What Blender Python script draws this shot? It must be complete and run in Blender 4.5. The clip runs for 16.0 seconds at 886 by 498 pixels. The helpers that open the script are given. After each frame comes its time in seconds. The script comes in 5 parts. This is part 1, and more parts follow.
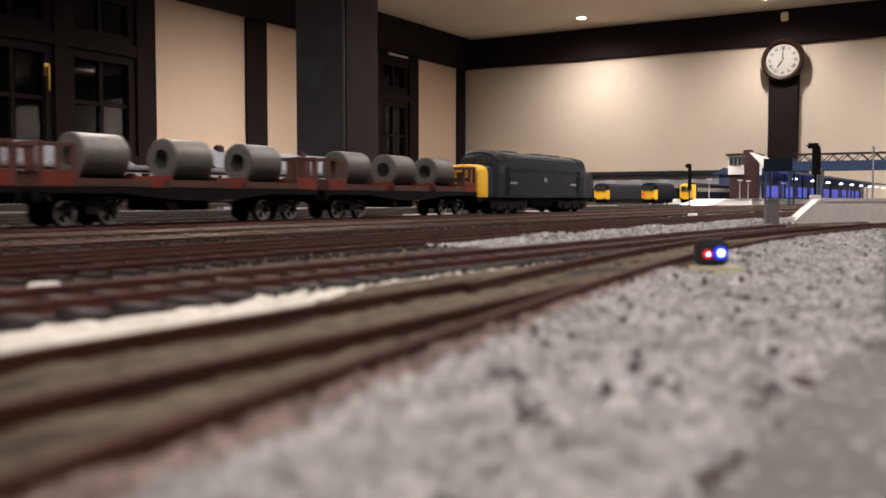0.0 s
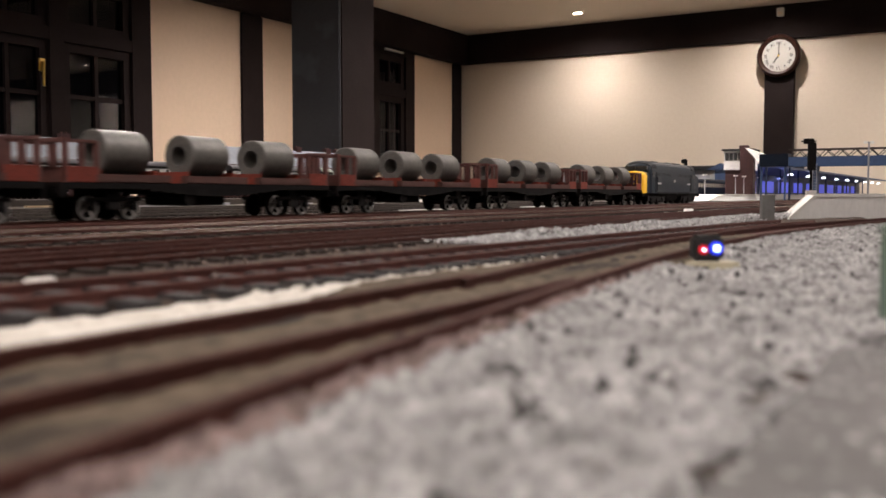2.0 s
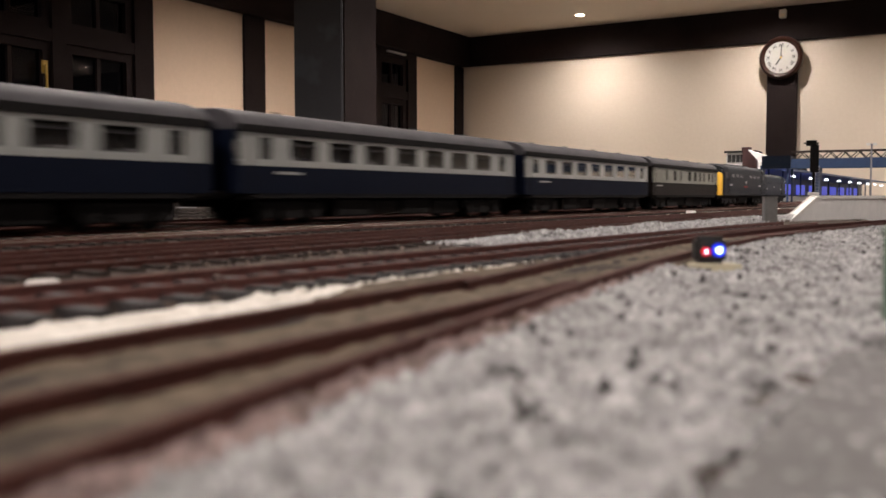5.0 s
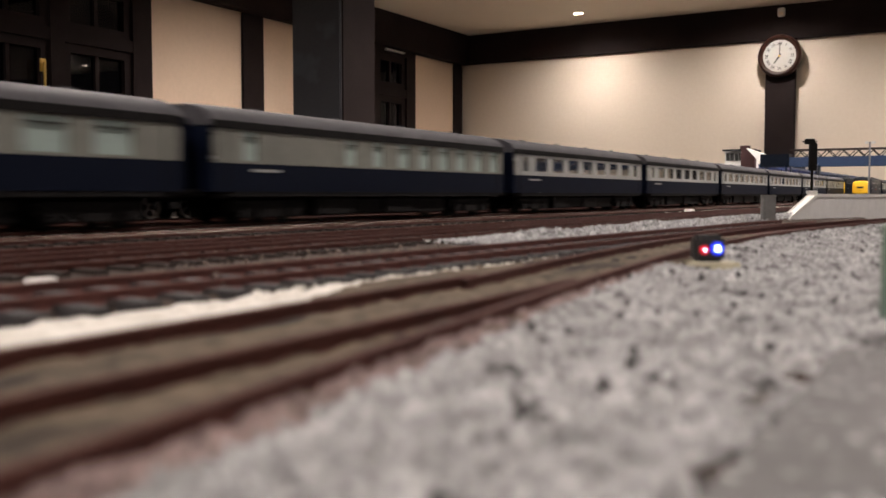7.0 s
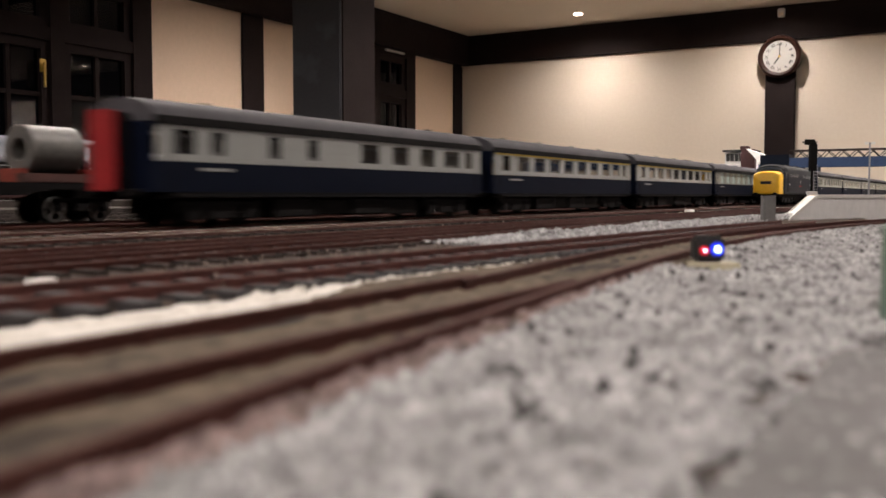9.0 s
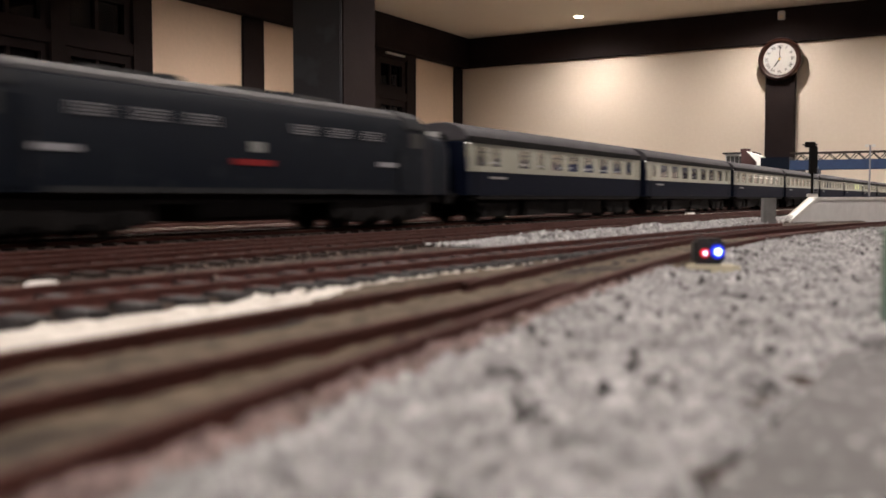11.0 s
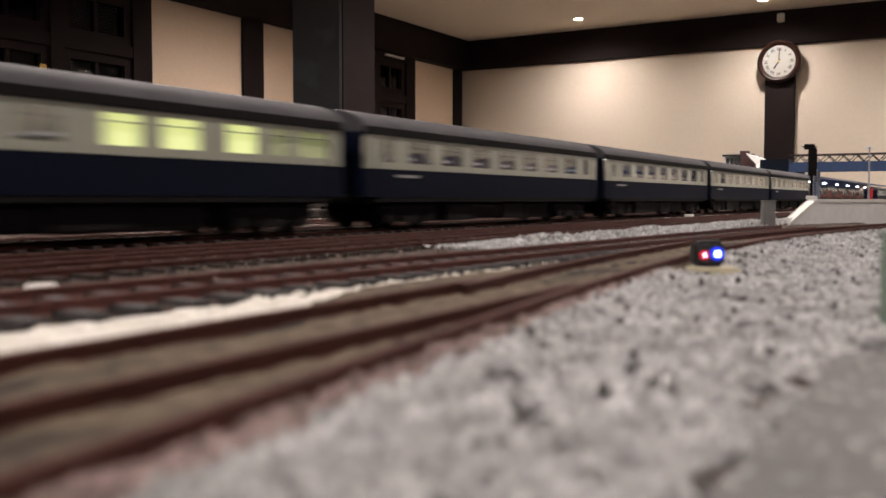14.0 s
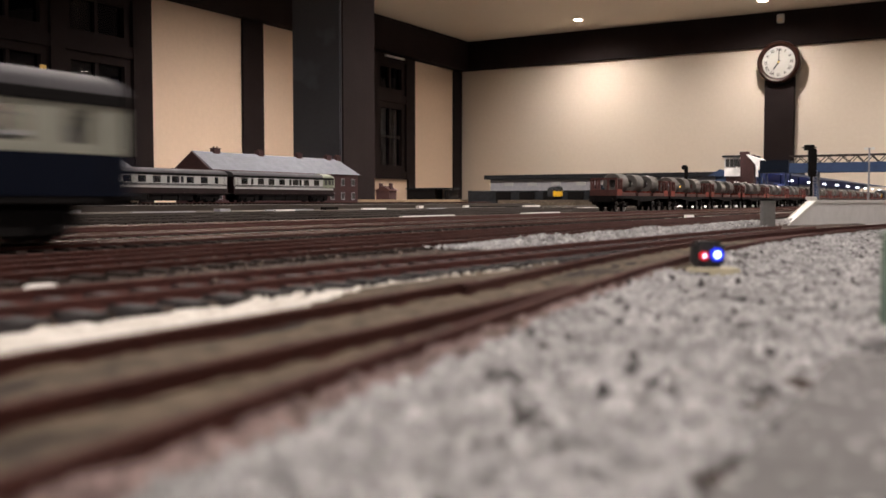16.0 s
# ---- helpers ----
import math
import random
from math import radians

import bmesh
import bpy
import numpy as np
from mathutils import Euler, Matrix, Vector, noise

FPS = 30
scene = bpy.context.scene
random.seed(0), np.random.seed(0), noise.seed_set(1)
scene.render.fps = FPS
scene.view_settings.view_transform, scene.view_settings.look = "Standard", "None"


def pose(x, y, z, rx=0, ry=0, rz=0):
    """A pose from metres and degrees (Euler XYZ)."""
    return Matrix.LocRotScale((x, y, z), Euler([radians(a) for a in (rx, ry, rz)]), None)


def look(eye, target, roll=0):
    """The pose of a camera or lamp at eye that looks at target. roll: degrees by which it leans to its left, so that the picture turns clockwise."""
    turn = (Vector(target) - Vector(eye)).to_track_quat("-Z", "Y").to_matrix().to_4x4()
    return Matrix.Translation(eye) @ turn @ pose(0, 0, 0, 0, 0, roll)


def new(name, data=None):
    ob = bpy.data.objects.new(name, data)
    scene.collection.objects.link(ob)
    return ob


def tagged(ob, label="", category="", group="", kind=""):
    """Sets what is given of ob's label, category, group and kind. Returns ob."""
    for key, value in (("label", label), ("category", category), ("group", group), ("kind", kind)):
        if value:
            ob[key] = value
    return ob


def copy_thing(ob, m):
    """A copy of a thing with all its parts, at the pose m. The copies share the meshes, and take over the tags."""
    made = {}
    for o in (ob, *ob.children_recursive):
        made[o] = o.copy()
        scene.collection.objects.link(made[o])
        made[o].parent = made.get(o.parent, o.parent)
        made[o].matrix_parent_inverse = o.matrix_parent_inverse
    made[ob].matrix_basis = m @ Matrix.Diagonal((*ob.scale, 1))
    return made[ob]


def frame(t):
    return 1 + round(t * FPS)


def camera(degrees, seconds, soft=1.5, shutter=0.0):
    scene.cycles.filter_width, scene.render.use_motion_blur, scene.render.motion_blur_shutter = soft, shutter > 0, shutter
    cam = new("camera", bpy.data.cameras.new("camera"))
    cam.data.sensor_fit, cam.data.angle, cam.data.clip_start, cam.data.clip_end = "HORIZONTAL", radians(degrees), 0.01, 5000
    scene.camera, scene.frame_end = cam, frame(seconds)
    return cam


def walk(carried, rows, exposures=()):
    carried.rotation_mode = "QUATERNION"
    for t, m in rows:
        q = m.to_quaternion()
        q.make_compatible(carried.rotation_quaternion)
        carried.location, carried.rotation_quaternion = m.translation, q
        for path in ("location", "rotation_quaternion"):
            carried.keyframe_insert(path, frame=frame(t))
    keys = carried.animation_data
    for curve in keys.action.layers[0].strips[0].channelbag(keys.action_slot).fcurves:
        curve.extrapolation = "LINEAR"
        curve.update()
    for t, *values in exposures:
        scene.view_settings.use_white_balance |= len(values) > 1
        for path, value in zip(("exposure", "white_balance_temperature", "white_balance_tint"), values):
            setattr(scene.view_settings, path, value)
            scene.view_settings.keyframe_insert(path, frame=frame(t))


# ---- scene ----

# camera: a phone laid on the layout, 12.5 mm above the rail tops
YAW, PITCH, EYE, PXR = 30.58, 3.081, 0.0125, 1644.0
cam = camera(51.0, 16.0, soft=1.5, shutter=0.45)
cam.data.dof.use_dof, cam.data.dof.focus_distance, cam.data.dof.aperture_fstop = True, 1.0, 32.0
SWAY = ((0, 0, 0), (.5, -1, -1), (1, -6, -6), (1.5, -9.5, -9.5), (2, -7, -8), (2.5, -6, -6), (3, -4.5, -4.5), (3.5, -3, -2.5),
        (4, -1.5, -3), (5.2, -3.5, -5), (6.5, -5.5, -7), (7, -5.5, -7.5), (8, -5.8, -7), (9, -5.5, -6.5), (10.2, -5, -4),
        (11.5, -5, -1.5), (12, -5.5, -1), (12.5, -6.3, .8), (13.5, -6, 1), (14.5, -5.6, 2.6), (15, -6, 3), (16, -6, 3))
walk(cam, [(t, pose(0, 0, EYE, 90 - PITCH + math.degrees(dy / PXR), 0, YAW + math.degrees(dx / PXR))) for t, dx, dy in SWAY])

# light: warm ceiling downlights, night outside
world = bpy.data.worlds.new("night")
scene.world = world
world.use_nodes = True
world.node_tree.nodes["Background"].inputs[0].default_value = (0.02, 0.025, 0.04, 1)
world.node_tree.nodes["Background"].inputs[1].default_value = 0.05
scene.view_settings.exposure = 0.0
CEIL, FLOOR, WX, WY, EX, SY = 1.55, -0.95, -4.48, 8.0, 5.2, -6.4
DOWNLIGHTS = [(x, y, e * k * .98) for y, e in ((7.45, 152), (4.6, 440), (1.7, 330), (-1.4, 260), (-4.4, 200)) for x, k in ((-3.04, .76 if y < 7 else .72), (-1.53, 1.15 if y < 7 else .62), (0.3, 1.2 if y < 7 else 1.8), (2.2, .8 if y < 7 else 2.0))]


def downlamps():
    for x, y, power in DOWNLIGHTS:
        data = bpy.data.lights.new("downlight_beam", "SPOT")
        data.energy, data.color, data.spot_size, data.spot_blend, data.shadow_soft_size = power, (1, .895, .845), radians(164), 1.0, 0.035
        ob = new("downlight_beam", data)
        ob.matrix_world = look((x, y, CEIL - 0.012), (x, y, 0))


# ---- materials ----
def mat(name, a, b=None, rough=0.6, metal=0.0, scale=40.0, bump=0.0, fine=6.0, spots=None, emit=None, island=0.0, spec=0.5, streak=0.0):
    """Two-scale noise between colours a and b with a fine relief; spots: a third colour in patches."""
    m = bpy.data.materials.new(name)
    m.use_nodes = True
    nt = m.node_tree
    n, l = nt.nodes, nt.links
    p = n["Principled BSDF"]
    p.inputs["Roughness"].default_value, p.inputs["Metallic"].default_value = rough, metal
    p.inputs["Specular IOR Level"].default_value = spec
    if emit:
        p.inputs["Emission Color"].default_value, p.inputs["Emission Strength"].default_value = (*emit[0], 1), emit[1]
    b = b or tuple(c * 0.75 for c in a)
    tc = n.new("ShaderNodeTexCoord")
    n1, n2 = n.new("ShaderNodeTexNoise"), n.new("ShaderNodeTexNoise")
    n1.inputs["Scale"].default_value, n2.inputs["Scale"].default_value = scale, scale * fine
    n1.inputs["Detail"].default_value, n2.inputs["Detail"].default_value = 3, 4
    vec = tc.outputs["Object"]
    if streak:
        mp = n.new("ShaderNodeMapping")
        mp.inputs["Rotation"].default_value = (0, 0, streak)
        mp.inputs["Scale"].default_value = (1.6, .22, 1)
        l.new(vec, mp.inputs["Vector"])
        vec = mp.outputs[0]
    l.new(vec, n1.inputs["Vector"])
    l.new(tc.outputs["Object"], n2.inputs["Vector"])
    add = n.new("ShaderNodeMath")
    add.operation = "ADD"
    l.new(n1.outputs["Fac"], add.inputs[0])
    l.new(n2.outputs["Fac"], add.inputs[1])
    rng = n.new("ShaderNodeMapRange")
    rng.inputs[1].default_value, rng.inputs[2].default_value = 0.72, 1.28
    l.new(add.outputs[0], rng.inputs[0])
    mix = n.new("ShaderNodeMix")
    mix.data_type = "RGBA"
    mix.inputs[6].default_value, mix.inputs[7].default_value = (*a, 1), (*b, 1)
    l.new(rng.outputs[0], mix.inputs[0])
    col = mix.outputs[2]
    if spots:
        n3 = n.new("ShaderNodeTexNoise")
        n3.inputs["Scale"].default_value = scale * spots[1]
        l.new(vec, n3.inputs["Vector"])
        r3 = n.new("ShaderNodeMapRange")
        r3.inputs[1].default_value, r3.inputs[2].default_value = spots[2], spots[2] + 0.08
        l.new(n3.outputs["Fac"], r3.inputs[0])
        mx = n.new("ShaderNodeMix")
        mx.data_type = "RGBA"
        l.new(r3.outputs[0], mx.inputs[0])
        l.new(col, mx.inputs[6])
        mx.inputs[7].default_value = (*spots[0], 1)
        col = mx.outputs[2]
    if island:
        g = n.new("ShaderNodeNewGeometry")
        hs = n.new("ShaderNodeHueSaturation")
        r4 = n.new("ShaderNodeMapRange")
        r4.inputs[3].default_value, r4.inputs[4].default_value = 1 - island, 1 + island
        l.new(g.outputs["Random Per Island"], r4.inputs[0])
        l.new(r4.outputs[0], hs.inputs["Value"])
        l.new(col, hs.inputs["Color"])
        col = hs.outputs[0]
    l.new(col, p.inputs["Base Color"])
    r2 = n.new("ShaderNodeMapRange")
    r2.inputs[3].default_value, r2.inputs[4].default_value = max(0.02, rough - 0.08), min(1, rough + 0.1)
    l.new(n2.outputs["Fac"], r2.inputs[0])
    l.new(r2.outputs[0], p.inputs["Roughness"])
    if bump:
        bp = n.new("ShaderNodeBump")
        bp.inputs["Strength"].default_value, bp.inputs["Distance"].default_value = 0.6, bump
        l.new(n2.outputs["Fac"], bp.inputs["Height"])
        l.new(bp.outputs[0], p.inputs["Normal"])
    return m


def glass(name, tint, clear=0.75, rough=0.03, gloss=(.9, .9, .9)):
    """A thin pane: clear with Fresnel gloss."""
    m = bpy.data.materials.new(name)
    m.use_nodes = True
    n, l = m.node_tree.nodes, m.node_tree.links
    n.remove(n["Principled BSDF"])
    t, g, d = n.new("ShaderNodeBsdfTransparent"), n.new("ShaderNodeBsdfGlossy"), n.new("ShaderNodeBsdfDiffuse")
    t.inputs[0].default_value = (*tint, 1)
    d.inputs[0].default_value = (*[c * 0.3 for c in tint], 1)
    g.inputs["Roughness"].default_value = rough
    g.inputs[0].default_value = (*gloss, 1)
    m1, m2, fr = n.new("ShaderNodeMixShader"), n.new("ShaderNodeMixShader"), n.new("ShaderNodeMath")
    lw, pw = n.new("ShaderNodeLayerWeight"), n.new("ShaderNodeMath")
    lw.inputs[0].default_value, pw.operation, fr.operation = .5, "POWER", "MULTIPLY_ADD"
    l.new(lw.outputs["Facing"], pw.inputs[0])
    pw.inputs[1].default_value = 4.0
    l.new(pw.outputs[0], fr.inputs[0])
    fr.inputs[1].default_value, fr.inputs[2].default_value = .85, .045
    m1.inputs[0].default_value = clear
    l.new(d.outputs[0], m1.inputs[1])
    l.new(t.outputs[0], m1.inputs[2])
    l.new(fr.outputs[0], m2.inputs[0])
    l.new(m1.outputs[0], m2.inputs[1])
    l.new(g.outputs[0], m2.inputs[2])
    l.new(m2.outputs[0], n["Material Output"].inputs[0])
    return m


M = dict(
    plaster=mat("cream_plaster", (.80, .70, .58), (.76, .66, .54), .85, scale=1.2, bump=.002, fine=30),
    # the cream plaster again, with the west wall's warmer light put into its colour
    warmplaster=mat("warm_lit_plaster", (.76, .58, .43), (.72, .55, .405), .85, scale=1.2, bump=.002, fine=30),
    ceiling=mat("cream_ceiling", (.82, .74, .62), (.79, .70, .58), .85, scale=1.5, bump=.002, fine=30),
    timber=mat("black_stained_timber", (.0165, .0112, .0110), (.0225, .0160, .0155), .75, spec=.10, scale=5, bump=.002, fine=20),
    slate=mat("slate_painted_timber", (.021, .023, .029), (.028, .031, .037), .55, spec=.35, scale=4, bump=.002, fine=14, spots=((.036, .041, .050), 1.3, .62)),
    carpet=mat("dark_carpet", (.06, .05, .045), (.04, .035, .03), .95, scale=8, bump=.003, fine=40),
    pane=glass("night_window_glass", (.3, .3, .34), .97, .012, (.45, .45, .48)),
    brass=mat("brass", (.55, .38, .12), (.45, .30, .09), .3, 1.0, scale=30),
    mahogany=mat("mahogany_clock_case", (.035, .012, .007), (.022, .008, .005), .4, spec=.3, scale=20, bump=.0005),
    dial=mat("white_clock_dial", (.45, .44, .41), (.41, .40, .36), .5, scale=10),
    ink=mat("black_paint", (.012, .012, .012), (.02, .02, .02), .5, scale=60),
    lampglow=mat("downlight_glow", (1, .9, .75), rough=.4, emit=((1, .85, .65), 40)),
    mainbed=mat("brown_track_ballast", (.064, .047, .038), (.031, .0235, .020), .95, spec=.08, scale=130, bump=.0006, fine=4, spots=((.115, .088, .072), 1.5, .60)),
    yardbed=mat("grey_brown_yard_ballast", (.064, .053, .044), (.038, .032, .027), .95, spec=.08, scale=9, bump=.0006, fine=40, spots=((.15, .13, .11), 2.5, .62), streak=.05),
    fleck=mat("brown_chippings", (.17, .128, .108), (.08, .062, .053), .95, scale=70, fine=4, island=.4),
    chip=mat("dark_chippings", (.09, .085, .085), (.05, .048, .048), .95, scale=80, island=.5),
    white=mat("white_plastic", (.75, .73, .70), (.68, .66, .62), .4, scale=30),
    board=mat("painted_baseboard", (.040, .035, .031), (.022, .020, .018), .95, spec=.08, scale=18, bump=.0008, fine=14, spots=((.075, .066, .058), 2.2, .58)),
    # walls out of view, kept dark to hold down fill light and reflections
    panel=mat("dark_unseen_wall", (.075, .052, .034), (.05, .035, .023), .7, scale=3, fine=10),
    turnout=mat("mottled_turnout_bed", (.138, .106, .074), (.046, .037, .028), .95, spec=.1, scale=170, bump=.0006, fine=2.5, spots=((.026, .021, .018), .8, .55), streak=-.10),
    fascia=mat("table_fascia", (.034, .024, .018), (.022, .016, .012), .5, scale=10),
    ballast=mat("grey_ballast", (.46, .455, .45), (.275, .27, .265), .95, scale=90, bump=.0006, fine=6, spots=((.10, .095, .095), 1.3, .64)),
    grain=mat("ballast_chippings", (.455, .450, .447), (.262, .258, .257), .95, scale=70, fine=4, spots=((.15, .145, .145), 1.7, .62), island=.38, bump=.0002),
    snowy=mat("white_ballast", (.66, .63, .57), (.44, .41, .36), .95, scale=150, bump=.0014, fine=6),
    concrete=mat("grey_concrete_paint", (.125, .12, .118), (.085, .082, .080), .9, scale=70, bump=.0006, fine=10, spots=((.36, .35, .34), 9, .60)),
    postgrey=mat("plain_grey_paint", (.15, .145, .14), (.12, .117, .112), .85, scale=60, bump=.0002, fine=8),
    sleeper=mat("black_plastic_sleeper", (.011, .0095, .010), (.024, .019, .018), .8, scale=150, bump=.0003, island=.3),
    dustysleeper=mat("dusty_brown_sleeper", (.036, .026, .023), (.019, .015, .013), .9, spec=.1, scale=150, bump=.0003, island=.3),
    dullrail=mat("dull_brown_rail", (.046, .036, .030), (.030, .023, .020), .7, .1, spec=.2, scale=120),
    rust=mat("rusty_rail", (.050, .0150, .0118), (.078, .0255, .0190), .8, .05, spec=.2, scale=120, bump=.0001),
    brighthead=mat("polished_rail_head", (.17, .13, .098), (.10, .075, .058), .45, .35, spec=.35, scale=150),
    rustgrain=mat("rust_stained_chippings", (.27, .20, .185), (.18, .128, .12), .95, scale=80, island=.4),
    storewhite=mat("dulled_white_paint", (.40, .40, .39), (.34, .34, .33), .5, scale=80),
    buff=mat("buff_painted_base", (.50, .46, .33), (.42, .38, .26), .7, scale=120),
    redrail=mat("red_primed_rail", (.125, .034, .026), (.070, .022, .017), .75, .05, scale=120),
    railtop=mat("worn_rail_head", (.075, .034, .027), (.045, .019, .016), .8, .05, spec=.15, scale=150),
    dirt=mat("brown_track_dirt", (.12, .092, .066), (.058, .046, .034), .95, spec=.1, scale=130, bump=.0005, fine=8, spots=((.21, .18, .14), 1.1, .62)),
    blue=mat("rail_blue_paint", (.0022, .0040, .0115), (.0029, .0050, .0132), .6, spec=.06, scale=120, bump=.00005),
    locoblue=mat("weathered_loco_blue", (.0038, .0090, .0165), (.0062, .0105, .0165), .5, spec=.18, scale=80, fine=5, spots=((.015, .018, .022), 1.2, .63)),
    deltic=mat("dark_loco_blue", (.0018, .0040, .0095), (.0030, .0053, .0102), .5, spec=.10, scale=80, fine=5, spots=((.010, .013, .018), 1.2, .63)),
    grey=mat("coach_grey_paint", (.29, .295, .28), (.25, .255, .245), .42, scale=100),
    cream=mat("coach_pale_paint", (.33, .33, .27), (.29, .29, .24), .42, scale=100),
    roof=mat("grey_roof", (.056, .053, .058), (.040, .038, .042), .7, spec=.15, scale=60, fine=4),
    locoroof=mat("grey_loco_roof", (.066, .065, .067), (.043, .043, .045), .75, spec=.15, scale=60, fine=4, spots=((.035, .034, .034), 1.4, .6)),
    grimy=mat("grimy_brown_paint", (.0135, .0108, .0095), (.0095, .0080, .0074), .6, spec=.08, scale=70),
    droof=mat("dark_loco_roof", (.026, .027, .030), (.016, .017, .019), .8, spec=.15, scale=60, fine=4),
    under=mat("black_underframe", (.0048, .0042, .0042), (.0085, .0072, .0070), .8, spec=.08, scale=120, island=.3),
    yellow=mat("warning_yellow", (.80, .46, .015), (.70, .38, .012), .42, scale=80),
    red=mat("corridor_cover_red", (.24, .010, .012), (.19, .009, .010), .6, spec=.2, scale=80),
    wagonred=mat("wagon_red_oxide", (.18, .028, .016), (.12, .021, .013), .65, spec=.25, scale=90, spots=((.14, .03, .02), 1.5, .6)),
    bauxite=mat("brown_plank", (.088, .040, .034), (.060, .029, .025), .75, spec=.2, scale=90),
    steel=mat("grey_steel_coil", (.120, .112, .103), (.082, .077, .071), .52, .30, spec=.30, scale=70, fine=5),
    coilend=mat("coil_end", (.12, .117, .113), (.06, .06, .06), .6, .2, scale=400),
    wheel=mat("bright_wheel", (.42, .41, .40), (.26, .255, .25), .45, .5, scale=100),
    cglass=glass("coach_window", (.52, .51, .50), .94),
    dirty=mat("grimy_coach_panel", (.18, .18, .155), (.14, .14, .12), .5, scale=60),
    lightglass=glass("light_coach_window", (.80, .80, .80), .95),
    # buffet window pane: the light from inside is put in as its own glow
    litpane=mat("glowing_pane", (.45, .47, .33), (.36, .38, .27), .6, scale=120, emit=((.80, .86, .30), .85)),
    stripe=mat("yellow_stripe", (.45, .33, .05), (.38, .28, .04), .5, scale=80),
    tan=mat("tan_seat", (.40, .22, .06), (.28, .15, .045), .8, scale=150),
    maroon=mat("dark_wagon_red", (.085, .020, .014), (.055, .014, .011), .65, scale=90),
    maroondark=mat("dark_maroon_paint", (.020, .010, .010), (.014, .008, .008), .5, spec=.2, scale=90),
    # weaker pane glow, again in place of light from inside
    dimpane=mat("dim_glowing_pane", (.40, .42, .26), (.30, .32, .20), .6, scale=120, emit=((.60, .68, .26), .16)),
    greencab=mat("pale_grey_green_paint", (.19, .21, .15), (.15, .17, .12), .5, scale=80),
    curtain=mat("pale_green_blind", (.30, .37, .34), (.25, .31, .285), .7, scale=150),
    seat=mat("purple_seat", (.075, .06, .15), (.05, .045, .10), .8, scale=150),
    table=mat("white_table", (.86, .86, .90), (.80, .80, .85), .18, scale=100),
    inner=mat("coach_interior", (.34, .30, .25), (.26, .23, .19), .7, scale=100),
    brick=mat("red_brick", (.060, .020, .019), (.034, .014, .015), .85, scale=200, bump=.0004),
    slates=mat("pale_slate_roof", (.15, .155, .17), (.11, .115, .13), .85, spec=.2, scale=60, fine=8, bump=.0004),
    wood=mat("bare_softwood", (.42, .31, .19), (.32, .23, .14), .7, scale=50, bump=.0003),
    platform=mat("platform_side", (.82, .81, .79), (.74, .73, .71), .85, scale=40, bump=.0004),
    edge=mat("white_platform_edge", (.80, .78, .74), (.70, .68, .64), .7, scale=60),
    bridge=mat("footbridge_blue", (.016, .038, .095), (.011, .026, .068), .5, scale=60),
    green=mat("grey_green_relay_box", (.13, .19, .15), (.10, .15, .12), .6, scale=60),
    strip=mat("coach_light_strip", (.9, .9, .85), emit=((1, .93, .84), 7.5)),
    coachlamp=mat("coach_lamp_glow", (.9, .9, .85), emit=((1, .94, .86), 5.0)),
    lampwhite=mat("platform_lamp_glow", (1, 1, 1), emit=((.85, .90, 1), 5)),
    bluelight=mat("blue_strip_light", (.2, .25, .8), emit=((.17, .19, 1), .45)),
    ledred=mat("red_led", (.25, .01, .01), emit=((1, .004, .03), .7)),
    ledblue=mat("blue_white_led", (.01, .02, .25), emit=((.004, .03, 1), 1.0)),
    ledcore=mat("led_core", (.3, .3, .3), emit=((.55, .75, 1), 4.0)),
    silver=mat("silver_coach", (.34, .34, .36), (.26, .26, .28), .45, scale=60),
)


# ---- mesh helpers ----
def box(bm, x0, x1, y0, y1, z0, z1, bevel=0.0):
    r = bmesh.ops.create_cube(bm, size=1, matrix=Matrix.LocRotScale(((x0 + x1) / 2, (y0 + y1) / 2, (z0 + z1) / 2), None, (abs(x1 - x0), abs(y1 - y0), abs(z1 - z0))))
    if bevel:
        bmesh.ops.bevel(bm, geom=list({e for v in r["verts"] for e in v.link_edges}), offset=bevel, segments=2, affect="EDGES")
    return bm


def cyl(bm, p, q, r, r2=None, n=16):
    p, q = Vector(p), Vector(q)
    m = Matrix.Translation((p + q) / 2) @ (q - p).to_track_quat("Z", "Y").to_matrix().to_4x4()
    bmesh.ops.create_cone(bm, cap_ends=True, segments=n, radius1=r, radius2=r if r2 is None else r2, depth=(q - p).length, matrix=m)
    return bm


def bx(*a, **k):
    return box(bmesh.new(), *a, **k)


def loft(sections, cap=True):
    """Skin over closed rings of equal point counts."""
    bm = bmesh.new()
    rings = [[bm.verts.new(p) for p in s] for s in sections]
    for a, b in zip(rings, rings[1:]):
        for i in range(len(a)):
            j = (i + 1) % len(a)
            bm.faces.new((a[i], a[j], b[j], b[i]))
    if cap:
        bm.faces.new(rings[0])
        bm.faces.new(rings[-1])
    bmesh.ops.recalc_face_normals(bm, faces=bm.faces)
    return bm


def mesh(name, bm, material, smooth=False):
    me = bpy.data.meshes.new(name)
    bm.to_mesh(me)
    bm.free()
    me.materials.append(material)
    if smooth:
        me.shade_smooth()
        me.set_sharp_from_angle(angle=radians(35))
    return me


def part(name, bm, material, parent=None, label="", smooth=False, at=None):
    ob = new(name, bm if isinstance(bm, bpy.types.Mesh) else mesh(name, bm, material, smooth))
    if parent:
        ob.parent = parent
    if at is not None:
        ob.matrix_basis = at
    if label:
        ob["label"] = label
    return ob


def thing(name, label, category, group="", kind="", at=None):
    ob = tagged(new(name), label, category, group, kind)
    ob.empty_display_size = 0.01
    if at is not None:
        ob.matrix_basis = at
    return ob


